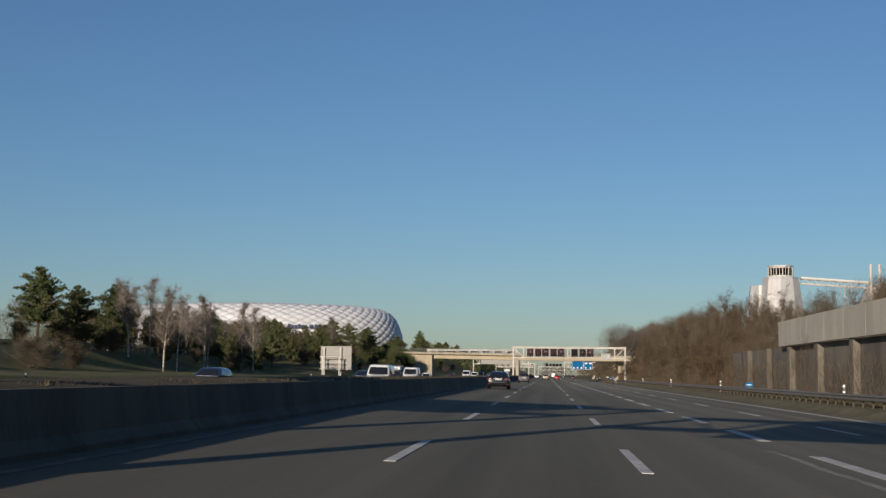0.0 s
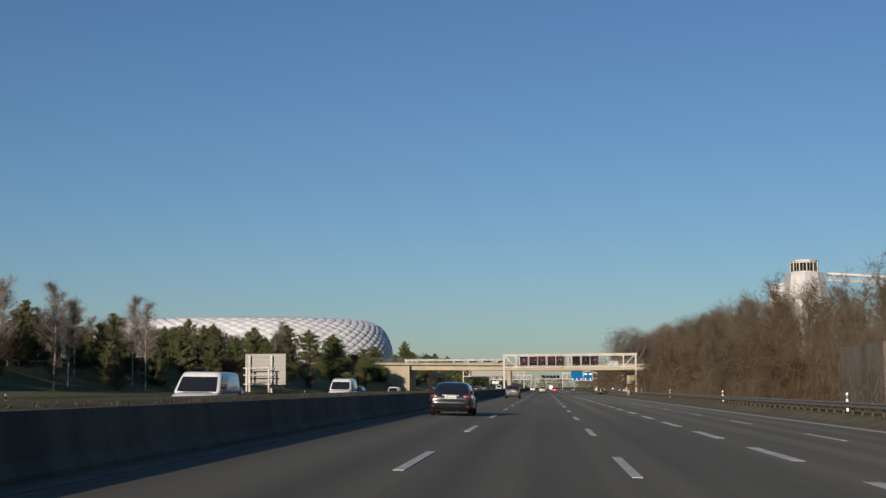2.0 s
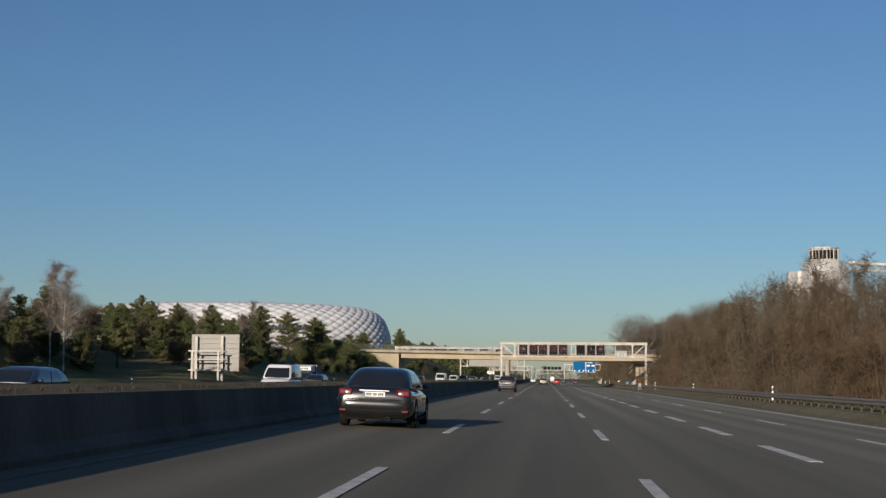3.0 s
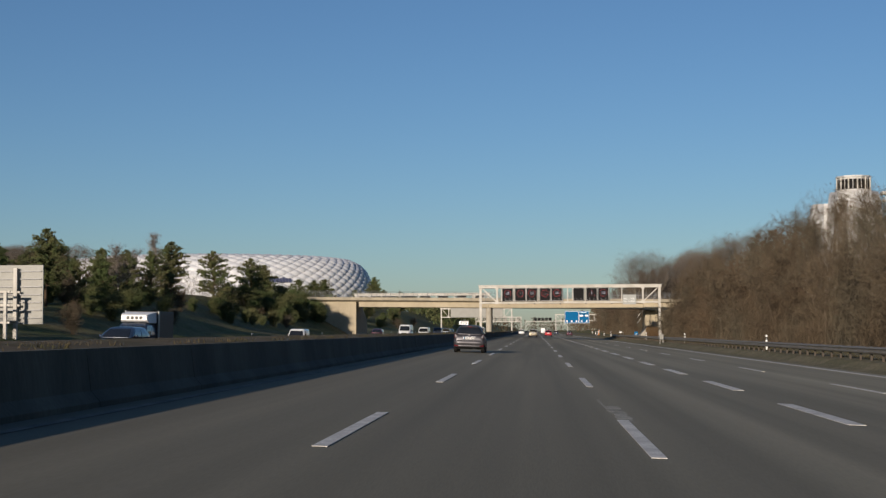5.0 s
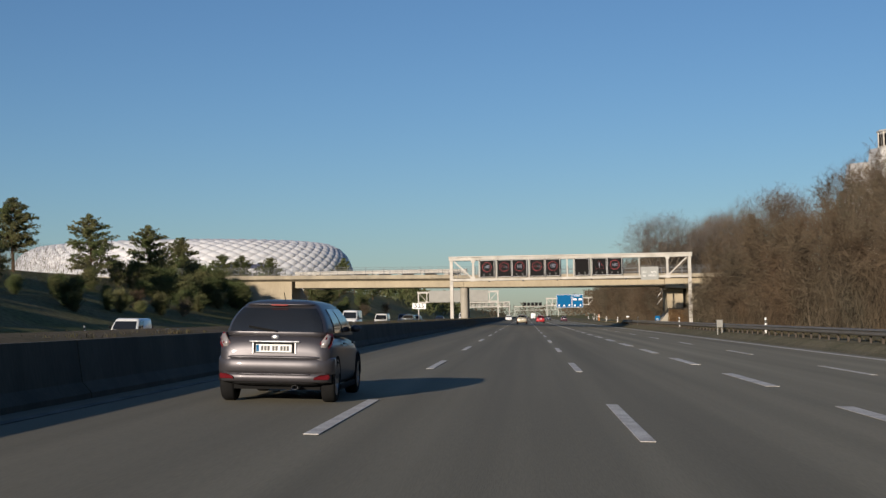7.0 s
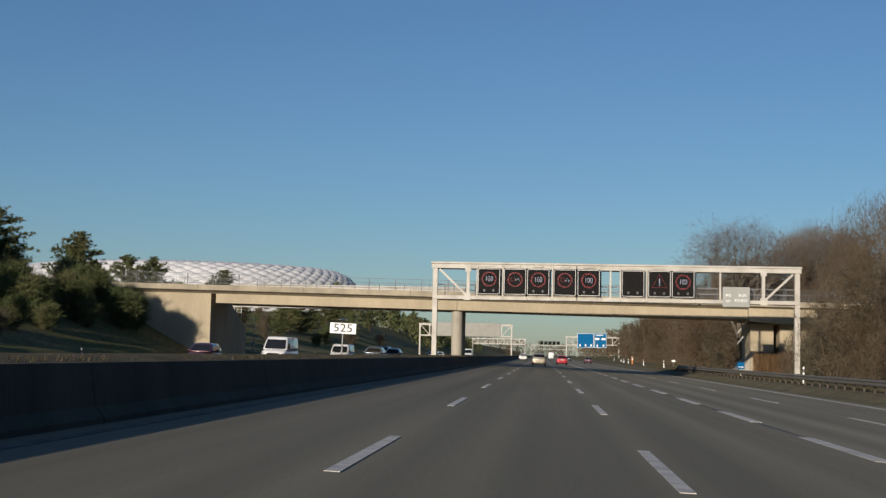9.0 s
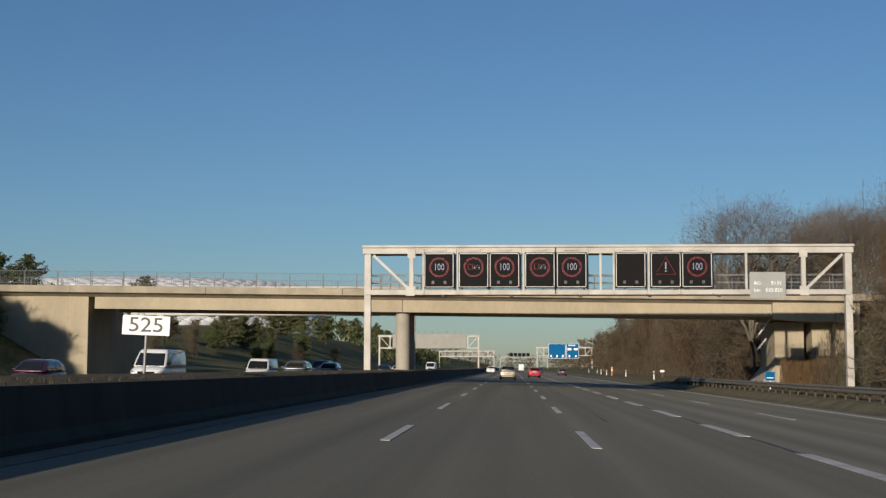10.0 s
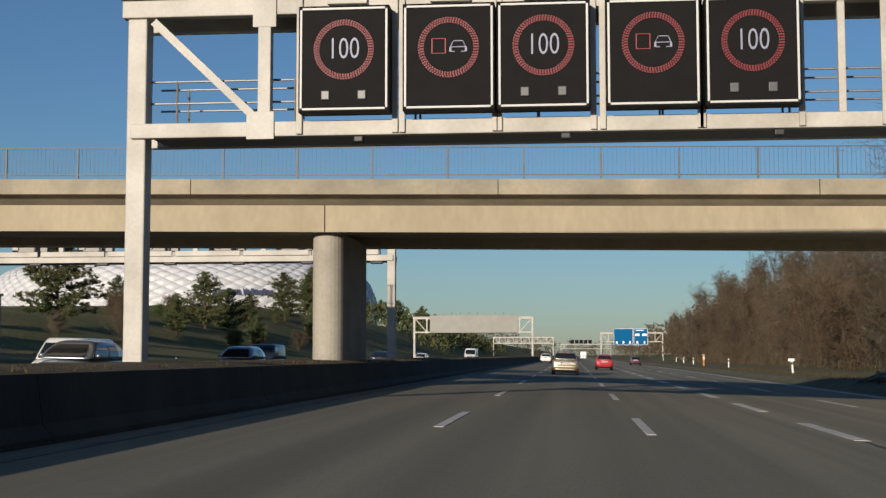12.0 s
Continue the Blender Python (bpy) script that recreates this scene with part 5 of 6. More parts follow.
def far_wood(label, n, where, mat, seed):
    """Woods too far off to count: crowns of broad leafy or twiggy flakes."""
    rng = random.Random(seed)
    verts, faces = [], []
    for _ in range(n):
        x, y, hgt, rad = where(rng)
        for _ in range(46):
            d = Vector((rng.gauss(0, 0.5), rng.gauss(0, 0.5), 0)) * rad
            z = hgt * rng.random() ** 0.8
            k = 1.15 - 0.75 * (z / hgt)
            a = Vector((x + d.x * k, y + d.y * k, ground_z(x, y) + z))
            twig(verts, faces, a, a + Vector((rng.gauss(0, 0.6), rng.gauss(0, 0.6), rng.uniform(0.4, 1.4))) * 1.3, rng.uniform(0.2, 0.5), rng)
    me = bpy.data.meshes.new("far_wood")
    me.from_pydata([tuple(v) for v in verts], [], faces)
    me.materials.append(mat)
    return tagged(new("far_wood", me), label, "wood", "", "stuff")


far_wood("distant dark evergreen wood beyond the bank", 110, lambda r: (r.uniform(-70, -34), r.uniform(760, 1100), r.uniform(5, 8), 3.5), NEEDLE, 91)
far_wood("distant bare brown wood beside the road", 330, lambda r: (r.uniform(30, 110), r.uniform(715, 1300), r.uniform(9, 14), 4), TWIG, 92)
far_wood("distant wood across the end of the road", 420, lambda r: (r.uniform(-330, 330), r.uniform(1500, 1680), r.uniform(9, 16), 5), TWIG, 93)


# ---- vehicles ----
def paint(name, colour, metal=0.5, rough=0.32, coat=0.9):
    return material(name, colour, rough, metal, second=[c * 0.86 for c in colour], scale=0.8, amount=0.5, fine=3, fine_amount=0.05, bump=0.0, coat=coat)


PAINT = {
    "grey": paint("paint_grey_violet", (0.078, 0.0735, 0.080), 0.55, 0.42, 0.25), "black": paint("paint_black", (0.010, 0.010, 0.012), 0.0, 0.25),
    "silver": paint("paint_champagne", (0.42, 0.37, 0.27), 0.75, 0.36), "red": paint("paint_red", (0.42, 0.02, 0.025), 0.15, 0.35),
    "white": paint("paint_white", (0.72, 0.72, 0.70), 0.0, 0.4), "blue": paint("paint_dark_blue", (0.022, 0.036, 0.065), 0.1, 0.35, 0.5),
    "wine": paint("paint_wine", (0.09, 0.03, 0.045), 0.4, 0.35), "steel": paint("paint_steel", (0.25, 0.28, 0.31), 0.7, 0.35)}
GLASS = material("tinted_glass", (0.012, 0.014, 0.016), 0.06, 0.0, second=(0.02, 0.022, 0.025), scale=0.7, fine=2, fine_amount=0.05, bump=0, spec=0.8)
RUBBER = material("rubber", (0.012, 0.012, 0.012), 0.9, scale=4, fine=40, bump=0.2, spec=0.12)
ALLOY = material("alloy_rim", (0.38, 0.38, 0.38), 0.35, 0.85, scale=3, fine=20, fine_amount=0.05, bump=0)
PLASTIC = material("black_plastic", (0.010, 0.010, 0.010), 0.9, scale=4, fine=40, bump=0.1, spec=0.12)
RED_LENS = material("red_lens", (0.11, 0.007, 0.010), 0.3, scale=6, fine=40, fine_amount=0.15, bump=0.05, spec=0.25)
CLEAR_LENS = material("clear_lens", (0.40, 0.37, 0.36), 0.15, 0.4, scale=8, fine=50, fine_amount=0.2, bump=0.1, spec=0.8)
CHROME = material("chrome", (0.8, 0.8, 0.8), 0.34, 1.0, scale=2, fine=10, fine_amount=0.02, bump=0)
PLATE = material("plate_white", (0.75, 0.74, 0.70), 0.5, scale=4, amount=0.2, fine=20, fine_amount=0.04, bump=0)
# faint glow added to redden the high brake lamp, which is not lit
BRAKE = glowing("brake_light", (1.0, 0.03, 0.02), 0.22)


def section(y, zb, zt, hw, n=4.5, k=24, crown=0.0):
    """One cross-section of a body: a rounded box between zb and zt."""
    zc, hz = (zb + zt) / 2, (zt - zb) / 2
    ring = []
    for i in range(k):
        t = 2 * math.pi * (i + 0.5) / k
        c, s = math.cos(t), math.sin(t)
        x = hw * math.copysign(abs(c) ** (2 / n), c)
        z = zc + hz * math.copysign(abs(s) ** (2 / n), s)
        if s > 0:
            x *= 1 - 0.05 * s
            z += crown * (1 - (x / hw) ** 2)
        ring.append((x, y, z))
    return ring


def slab(y0, y1, hw0, hw1, z, r=0.22, k=5):
    """A level rounded rectangle from the rear edge y0 (half width hw0) to the front edge y1 (hw1)."""
    pts = []
    for cx, cy, hw, a0 in ((1, y1, hw1, 0), (-1, y1, hw1, 90), (-1, y0, hw0, 180), (1, y0, hw0, 270)):
        for i in range(k):
            t = radians(a0 + 90 * i / (k - 1))
            sy = -r if cy == y1 else r
            pts.append((cx * (hw - r) + r * math.cos(t), cy + sy + r * math.sin(t), z))
    return pts


def wheel_parts(car, x, y, r, w, side):
    bm = bmesh.new()
    prof = [(-w / 2, r * 0.68), (-w / 2, r * 0.93), (-w * 0.36, r), (w * 0.36, r), (w / 2, r * 0.93), (w / 2, r * 0.68)]
    n = 28
    loft(bm, [[(a, b * math.cos(2 * math.pi * i / n), b * math.sin(2 * math.pi * i / n)) for a, b in prof] for i in range(n)] + [[(a, b, 0) for a, b in prof]], closed=False)
    wh = part("wheel", bm, RUBBER, car, "black rubber tyre", smooth=True)
    wh.location = (x, y, r)
    bm = bmesh.new()
    o = side * w * 0.44
    ring = [(o, r * 0.70 * math.cos(2 * math.pi * i / n), r * 0.70 * math.sin(2 * math.pi * i / n)) for i in range(n)]
    ring2 = [(o - side * 0.05, b * 0.86, c * 0.86) for a, b, c in ring]
    loft(bm, [ring, ring2], caps=False)
    for i in range(10):
        t = 2 * math.pi * (i // 2) / 5 + (0.13 if i % 2 else -0.13)
        bar(bm, (o - side * 0.03, 0, 0), (o - side * 0.012, r * 0.68 * math.cos(t), r * 0.68 * math.sin(t)), 0.034, 0.034)
    bar(bm, (o - side * 0.05, 0, 0), (o - side * 0.006, 0, 0), 0.12, n=16)
    part("rim", bm, ALLOY, wh, "alloy rim with paired spokes")
    bm = bmesh.new()
    bar(bm, (-w * 0.15, 0, 0), (w * 0.15, 0, 0), r * 1.3, n=20)
    part("hub", bm, PLASTIC, wh, "dark hub and brake")


def arch(car, x, y, r, side):
    bm = bmesh.new()
    n = 14
    ring = []
    for i in range(n + 1):
        t = math.pi * i / n
        c, s = math.cos(t), math.sin(t)
        ring.append([(x + side * 0.012, y + a * c, r + a * s) for a in (r * 1.02, r * 1.17)] + [(x - side * 0.12, y + a * c, r + a * s) for a in (r * 1.17, r * 1.02)])
    loft(bm, ring)
    part("wheel_arch", bm, PLASTIC, car, "dark wheel arch")


def plate(car, x, y, z, w=0.52, h=0.115, tilt=0):
    bm = bmesh.new()
    box(bm, -w / 2, w / 2, -0.012, 0.012, -h / 2, h / 2, 0.004)
    p = part("number_plate", bm, PLATE, car, "white plate with dark bars")
    p.location, p.rotation_euler = (x, y, z), (tilt, 0, 0)
    bm = bmesh.new()
    box(bm, -w / 2 + 0.005, -w / 2 + 0.045, -0.016, -0.0125, -h * 0.42, h * 0.42)
    part("strip", bm, SIGN_BLUE, p, "blue strip")
    bm = bmesh.new()
    a = -w / 2 + 0.075
    for g in (3, 2, 3):
        for _ in range(g):
            box(bm, a, a + 0.034, -0.016, -0.0125, -h * 0.3, h * 0.3)
            a += 0.046
        a += 0.025
    part("lettering", bm, BLACK, p, "dark bars")


def mirror(car, x, y, z, side, mat):
    bm = bmesh.new()
    m = Matrix.Translation((x + side * 0.05, y, z)) @ Matrix.Diagonal((0.09, 0.07, 0.062, 1))
    bmesh.ops.create_uvsphere(bm, u_segments=12, v_segments=8, radius=1, matrix=m)
    bar(bm, (x - side * 0.03, y, z - 0.03), (x + side * 0.06, y, z - 0.02), 0.04)
    part("mirror", bm, mat, car, "door mirror", smooth=True)


def ring_at(levels, v):
    """Cabin outline at height fraction v (0 belt, 1 roof edge), by a curve through the three levels."""
    l0, l1, l2 = levels
    c0, c1, c2 = 2 * (v - 0.5) * (v - 1), -4 * v * (v - 1), 2 * v * (v - 0.5)
    return [x * c0 + y * c1 + z * c2 for x, y, z in zip(l0, l1, l2)]


def patch(fn, nu, nv, out, thick=0.02):
    """A thin curved pane over fn(u, v), lifted by the vector out."""
    o = Vector(out)
    top = [[Vector(fn(i / nu, j / nv)) + o for i in range(nu + 1)] for j in range(nv + 1)]
    bm = bmesh.new()
    n = o.normalized() * thick
    up = [[bm.verts.new(p) for p in row] for row in top]
    dn = [[bm.verts.new(p - n) for p in row] for row in top]
    for j in range(nv):
        for i in range(nu):
            bm.faces.new((up[j][i], up[j][i + 1], up[j + 1][i + 1], up[j + 1][i]))
            bm.faces.new((dn[j][i], dn[j + 1][i], dn[j + 1][i + 1], dn[j][i + 1]))
    rim = [(j, 0) for j in range(nv)] + [(nv, i) for i in range(nu)] + [(j, nu) for j in range(nv, 0, -1)] + [(0, i) for i in range(nu, 0, -1)]
    edge = [(bm.verts.new(top[j][i]), bm.verts.new(top[j][i] - n)) for j, i in rim]
    for (a, b), (c, d) in zip(edge, edge[1:] + edge[:1]):
        bm.faces.new((a, c, d, b))
    return bm


def bumper_bar(h, w, z, ry, rz, sign, out=0.02, k=14, wrap=0.42):
    """A rounded bumper that wraps round the corners."""
    rings = []
    n = 18
    for i in range(n + 1):
        f = -1 + 2 * i / n
        x = w * (1.003 * math.copysign(1 - (1 - abs(f)) ** 1.6, f))
        y = h + out - ry - wrap * abs(f) ** 5.0
        ring = []
        for j in range(k):
            t = 2 * math.pi * j / k
            c, q = math.cos(t), math.sin(t)
            ring.append((x, sign * (y + ry * math.copysign(abs(c) ** 0.7, c)), z + rz * math.copysign(abs(q) ** 0.7, q)))
        rings.append(ring)
    return loft(bmesh.new(), rings)


def build_car(style, colour, label, L, W, H, group=""):
    """A passenger car standing on z = 0, facing +y, its middle at the origin. style: hatch or sedan."""
    c = thing("car", label, "car", group=group)
    P = PAINT[colour]
    h, w = L / 2, W / 2
    hatch = style != "sedan"
    belt = 0.655 * H if hatch else 0.64 * H
    if hatch:
        st = [(-h + 0.02, 0.44, 0.76, 0.80), (-h + 0.04, 0.36, 0.87, 0.875), (-h + 0.085, 0.30, 0.95, 0.925), (-h + 0.16, 0.27, belt + 0.01, 0.96), (-h + 0.30, 0.24, belt + 0.02, 0.985), (-h + 0.6, 0.2, belt + 0.03, 1.0), (-0.3, 0.18, belt, 1.0), (0.6, 0.18, belt - 0.03, 1.0), (h - 1.0, 0.19, belt - 0.07, 0.985), (h - 0.5, 0.2, belt - 0.16, 0.95), (h - 0.18, 0.25, belt - 0.29, 0.88), (h - 0.04, 0.32, belt - 0.40, 0.78), (h, 0.42, belt - 0.48, 0.62)]
        cab = [(-h + 0.115, h - 0.78, 0.885, 0.90, belt - 0.02), (-h + 0.225, h - 1.20, 0.825, 0.845, (belt + H - 0.1) / 2), (-h + 0.43, h - 1.62, 0.665, 0.69, H - 0.10)]
        top = [(-h + 0.50, h - 1.72, 0.61, 0.62, H - 0.055), (-h + 0.68, h - 1.92, 0.47, 0.48, H - 0.018), (-h + 1.0, h - 2.15, 0.28, 0.28, H)]
    else:
        st = [(-h, 0.42, 0.76, 0.82), (-h + 0.03, 0.34, 0.90, 0.90), (-h + 0.10, 0.27, 0.975, 0.95), (-h + 0.35, 0.22, 0.985, 0.985), (-h + 0.9, 0.18, 0.97, 1.0), (-0.3, 0.17, belt, 1.0), (0.9, 0.17, belt, 1.0), (h - 1.1, 0.18, 0.89, 0.99), (h - 0.5, 0.2, 0.82, 0.965), (h - 0.15, 0.24, 0.73, 0.89), (h - 0.03, 0.3, 0.63, 0.78), (h, 0.4, 0.54, 0.66)]
        cab = [(-h + 0.50, h - 1.02, 0.88, 0.89, belt - 0.01), (-h + 0.86, h - 1.45, 0.815, 0.83, (belt + H - 0.09) / 2), (-h + 1.32, h - 1.92, 0.695, 0.71, H - 0.09)]
        top = [(-h + 1.42, h - 2.02, 0.63, 0.645, H - 0.05), (-h + 1.62, h - 2.2, 0.49, 0.5, H - 0.016), (-h + 1.9, h - 2.45, 0.26, 0.26, H)]
    bm = bmesh.new()
    loft(bm, [section(y, zb, zt, w * k, 5.0, crown=0.03 if y > h - 1.3 else 0.0) for y, zb, zt, k in st])
    part("body", bm, P, c, smooth=True)
    R = 0.2
    rings = [ring_at(cab, v / 6) for v in range(7)] + [list(t) for t in top]
    bm = bmesh.new()
    loft(bm, [slab(a, b, w * p, w * q, z, R) for a, b, p, q, z in rings])
    part("cabin", bm, P, c, "painted roof and pillars", smooth=True)

    def rear(u, v):
        a, b, p, q, z = ring_at(cab, v)
        x = (2 * u - 1) * (w * p - R * (0.18 if hatch else 0.5))
        bow = max(0.0, abs(x) - (w * p - R)) / R
        return (x, a + R * (1 - math.sqrt(max(0.0, 1 - bow * bow))), z)

    def front(u, v):
        a, b, p, q, z = ring_at(cab, v)
        x = (2 * u - 1) * (w * q - R * 0.55)
        bow = max(0.0, abs(x) - (w * q - R)) / R
        return (x, b - R * (1 - math.sqrt(max(0.0, 1 - bow * bow))), z)

    def flank(s, f0, f1):
        def fn(u, v):
            vv = 0.10 + 0.80 * v
            a, b, p, q, z = ring_at(cab, vv)
            lo, hi = a + R * 0.8, b - R * 0.8
            f = f0 + (f1 - f0) * u
            y = lo + (hi - lo) * f
            k = (y - a) / (b - a)
            return (s * w * (p + (q - p) * k), y, z)
        return fn
    tilt = 0.25 if hatch else 0.55
    part("rear_window", patch(lambda u, v: rear(0.02 + 0.96 * u, 0.13 + 0.78 * v), 20, 6, (0, -0.014, 0.014 * tilt)), GLASS, c, "dark tinted rear window", smooth=True)
    part("windscreen", patch(lambda u, v: front(0.03 + 0.94 * u, 0.08 + 0.82 * v), 12, 6, (0, 0.013, 0.012)), GLASS, c, "dark windscreen", smooth=True)
    for s in (-1, 1):
        for f0, f1 in ((0.20, 0.50), (0.54, 0.95)) if hatch else ((0.05, 0.15), (0.18, 0.50), (0.535, 0.95)):
            part("side_window", patch(flank(s, f0, f1), 5, 5, (s * 0.012, 0, 0.004)), GLASS, c, "dark side window", smooth=True)
        mirror(c, s * w * 0.95, cab[0][1] - 0.55, belt + 0.08, s, P)
        for y in (-0.72, 0.30):
            bm = bmesh.new()
            box(bm, s * w - 0.02 * s, s * w + 0.014 * s, y, y + 0.17, belt - 0.15, belt - 0.12, 0.008)
            part("door_handle", bm, P, c)
        bm = bmesh.new()
        box(bm, s * w * 0.93, s * (w - 0.005), -h + 1.0, h - 1.1, 0.15, 0.25, 0.03)
        part("sill", bm, PLASTIC, c, "dark sill")
    r = 0.315 if hatch else 0.33
    ax_r, ax_f = -h + (0.60 if hatch else 1.02), h - 0.80
    for s in (-1, 1):
        for y in (ax_r, ax_f):
            wheel_parts(c, s * (w - 0.105), y, r, 0.20, s)
            arch(c, s * w * (0.985 if y < 0 else 0.98), y, r, s)
    part("bumper", bumper_bar(h, w, 0.545 if hatch else 0.55, 0.10, 0.125 if hatch else 0.14, -1, 0.02, wrap=0.26), P, c, "rear bumper", smooth=True)
    part("front_bumper", bumper_bar(h, w * 0.93, 0.45, 0.13, 0.15, 1, 0.0, wrap=0.45), P, c, smooth=True)
    if hatch:
        part("rear_valance", bumper_bar(h, w * 0.965, 0.375, 0.10, 0.075, -1, 0.0, wrap=0.28), P, c, "painted lower bumper", smooth=True)
        part("bumper_ridge", bumper_bar(h, w * 0.62, 0.425, 0.05, 0.014, -1, 0.026, wrap=0.03), P, c, "raised ridge along the lower bumper", smooth=True)
        part("diffuser", bumper_bar(h, w * 0.80, 0.295, 0.08, 0.022, -1, -0.05, wrap=0.30), PLASTIC, c, "dark lower edge", smooth=True)
    else:
        part("rear_valance", bumper_bar(h, w * 0.88, 0.375, 0.10, 0.055, -1, -0.03, wrap=0.30), PLASTIC, c, "dark lower bumper", smooth=True)
    part("bumper_crease", bumper_bar(h, w * 0.93, 0.665 if hatch else 0.68, 0.06, 0.022, -1, 0.022, wrap=0.26), P, c, "raised bumper edge", smooth=True)
    tl = 0.90 if hatch else 0.85
    for s in (-1, 1):
        bm = bmesh.new()
        if hatch:
            outer = [(0.66, 0.050, -0.21), (0.86, 0.075, -0.17), (0.955, 0.130, -0.05), (0.970, 0.26, 0.05), (0.945, 0.28, 0.115), (0.875, 0.150, 0.115), (0.785, 0.075, 0.0)]
            loft(bm, [[(s * w * p, -h + y + 0.05, tl + z) for p, y, z in outer], [(s * w * p * 1.004, -h + y - 0.012, tl + z) for p, y, z in outer]])
        else:
            box(bm, s * w * 0.56, s * w * 0.93, -h - 0.006, -h + 0.24, tl - 0.10, tl + 0.08, 0.045)
        lamp = part("tail_light", bm, RED_LENS, c, "red tail light")
        bm = bmesh.new()
        if hatch:
            clear = [(0.79, 0.060, -0.10), (0.88, 0.085, -0.09), (0.93, 0.122, -0.02), (0.942, 0.21, 0.08), (0.880, 0.152, 0.108), (0.800, 0.078, 0.01)]
            loft(bm, [[(s * w * p, -h + y + 0.02, tl + z) for p, y, z in clear], [(s * w * p * 1.002, -h + y - 0.020, tl + z) for p, y, z in clear]])
            for i in range(9):
                f = i / 8
                q = (0.735 + 0.245 * f ** 0.8, 0.045 + 0.20 * f ** 2.2, -0.185 + 0.22 * f ** 1.6)
                bmesh.ops.create_icosphere(bm, subdivisions=1, radius=0.010, matrix=Matrix.Translation((s * w * q[0], -h + q[1] - 0.008, tl + q[2])))
        else:
            box(bm, s * w * 0.62, s * w * 0.75, -h - 0.012, -h + 0.02, tl - 0.06, tl + 0.01, 0.01)
        part("lens", bm, CLEAR_LENS, lamp, "clear lens pieces", smooth=True)
        bm = bmesh.new()
        if hatch:
            outer = [(0.68, -0.006, 0.352), (0.92, 0.075, 0.352), (0.945, 0.10, 0.385), (0.93, 0.085, 0.425), (0.80, 0.012, 0.420), (0.69, -0.008, 0.385)]
            loft(bm, [[(s * w * p, -h + y + 0.06, z) for p, y, z in outer], [(s * w * p * 1.006, -h + y - 0.008, z) for p, y, z in outer]])
        else:
            box(bm, s * w * 0.72, s * w * 0.89, -h + 0.0, -h + 0.09, 0.385, 0.445, 0.012)
        part("reflector", bm, RED_LENS, c, "red reflector")
        bm = bmesh.new()
        if hatch:
            outer = [(0.50, -0.06, -0.44), (0.80, -0.12, -0.40), (0.90, -0.30, -0.27), (0.80, -0.42, -0.20), (0.56, -0.16, -0.33)]
            loft(bm, [[(s * w * p * 0.90, h + y - 0.24, belt + z - 0.05) for p, y, z in outer], [(s * w * p * 0.93, h + y - 0.085, belt + z - 0.01) for p, y, z in outer]])
        else:
            box(bm, s * w * 0.48, s * w * 0.84, h - 0.24, h - 0.05, 0.55, 0.67, 0.045)
        part("headlight", bm, CLEAR_LENS, c, "clear headlight")
    bm = bmesh.new()
    loft(bm, [[(w * 0.36 + r * 1.25 * math.cos(2 * math.pi * i / 16), y, 0.235 + r * math.sin(2 * math.pi * i / 16)) for i in range(16)] for y, r in ((-h + 0.4, 0.032), (-h + 0.03, 0.036), (-h + 0.035, 0.030), (-h + 0.25, 0.028))], caps=False)
    part("exhaust", bm, ALLOY, c, "bright exhaust tip")
    bm = bmesh.new()
    box(bm, -w * 0.75, w * 0.75, -h + 0.3, h - 0.5, 0.19, 0.32)
    part("underbody", bm, PLASTIC, c, "dark underbody")
    if hatch:
        bm = bmesh.new()
        box(bm, -0.295, 0.295, -h + 0.012, -h + 0.06, 0.725, 0.87, 0.012)
        part("plate_recess", bm, PLASTIC, c, "dark plate recess")
        plate(c, 0, -h - 0.004, 0.795, tilt=-0.06)
        bm = bmesh.new()
        box(bm, -0.37, 0.37, -h + 0.005, -h + 0.09, 0.878, 0.905, 0.012)
        part("plate_trim", bm, CHROME, c, "chrome strip")
        # shut line round the tailgate
        for sx in (-1, 1):
            bm = bmesh.new()
            bar(bm, (sx * w * 0.705, -h + 0.062, 0.735), (sx * w * 0.60, -h + 0.032, 0.675), 0.014)
            part("shut_line", bm, PLASTIC, c, "dark gap beside the tailgate")
            bm = bmesh.new()
            box(bm, sx * 0.298, sx * 0.318, -h + 0.004, -h + 0.06, 0.715, 0.876, 0.006)
            part("plate_surround", bm, CHROME, c, "bright edge of the plate recess")
        bm = bmesh.new()
        box(bm, -w * 0.60, w * 0.60, -h + 0.018, -h + 0.06, 0.668, 0.684, 0.004)
        part("shut_line", bm, PLASTIC, c, "dark gap under the tailgate")
        bm = bmesh.new()
        bmesh.ops.create_uvsphere(bm, u_segments=16, v_segments=8, radius=1, matrix=Matrix.Translation((0, -h + 0.088, 0.955)) @ Matrix.Diagonal((0.062, 0.018, 0.042, 1)))
        part("badge", bm, ALLOY, c, "plain oval badge", smooth=True)
        part("spoiler", bumper_bar(h - 0.38, w * 0.60, H - 0.080, 0.10, 0.018, -1, 0.0, wrap=0.22), P, c, smooth=True)
        bm = bmesh.new()
        box(bm, -0.12, 0.12, -h + 0.345, -h + 0.38, H - 0.098, H - 0.078, 0.005)
        part("brake_lamp", bm, BRAKE, c, "red high brake lamp")
        bm = bmesh.new()
        bar(bm, (0.02, -h + 0.10, belt + 0.05), (-0.40, -h + 0.135, belt + 0.12), 0.02)
        part("wiper", bm, PLASTIC, c)
        bm = bmesh.new()
        bar(bm, (0, -h + 0.85, H - 0.01), (0, -h + 0.74, H + 0.10), 0.012, n=5)
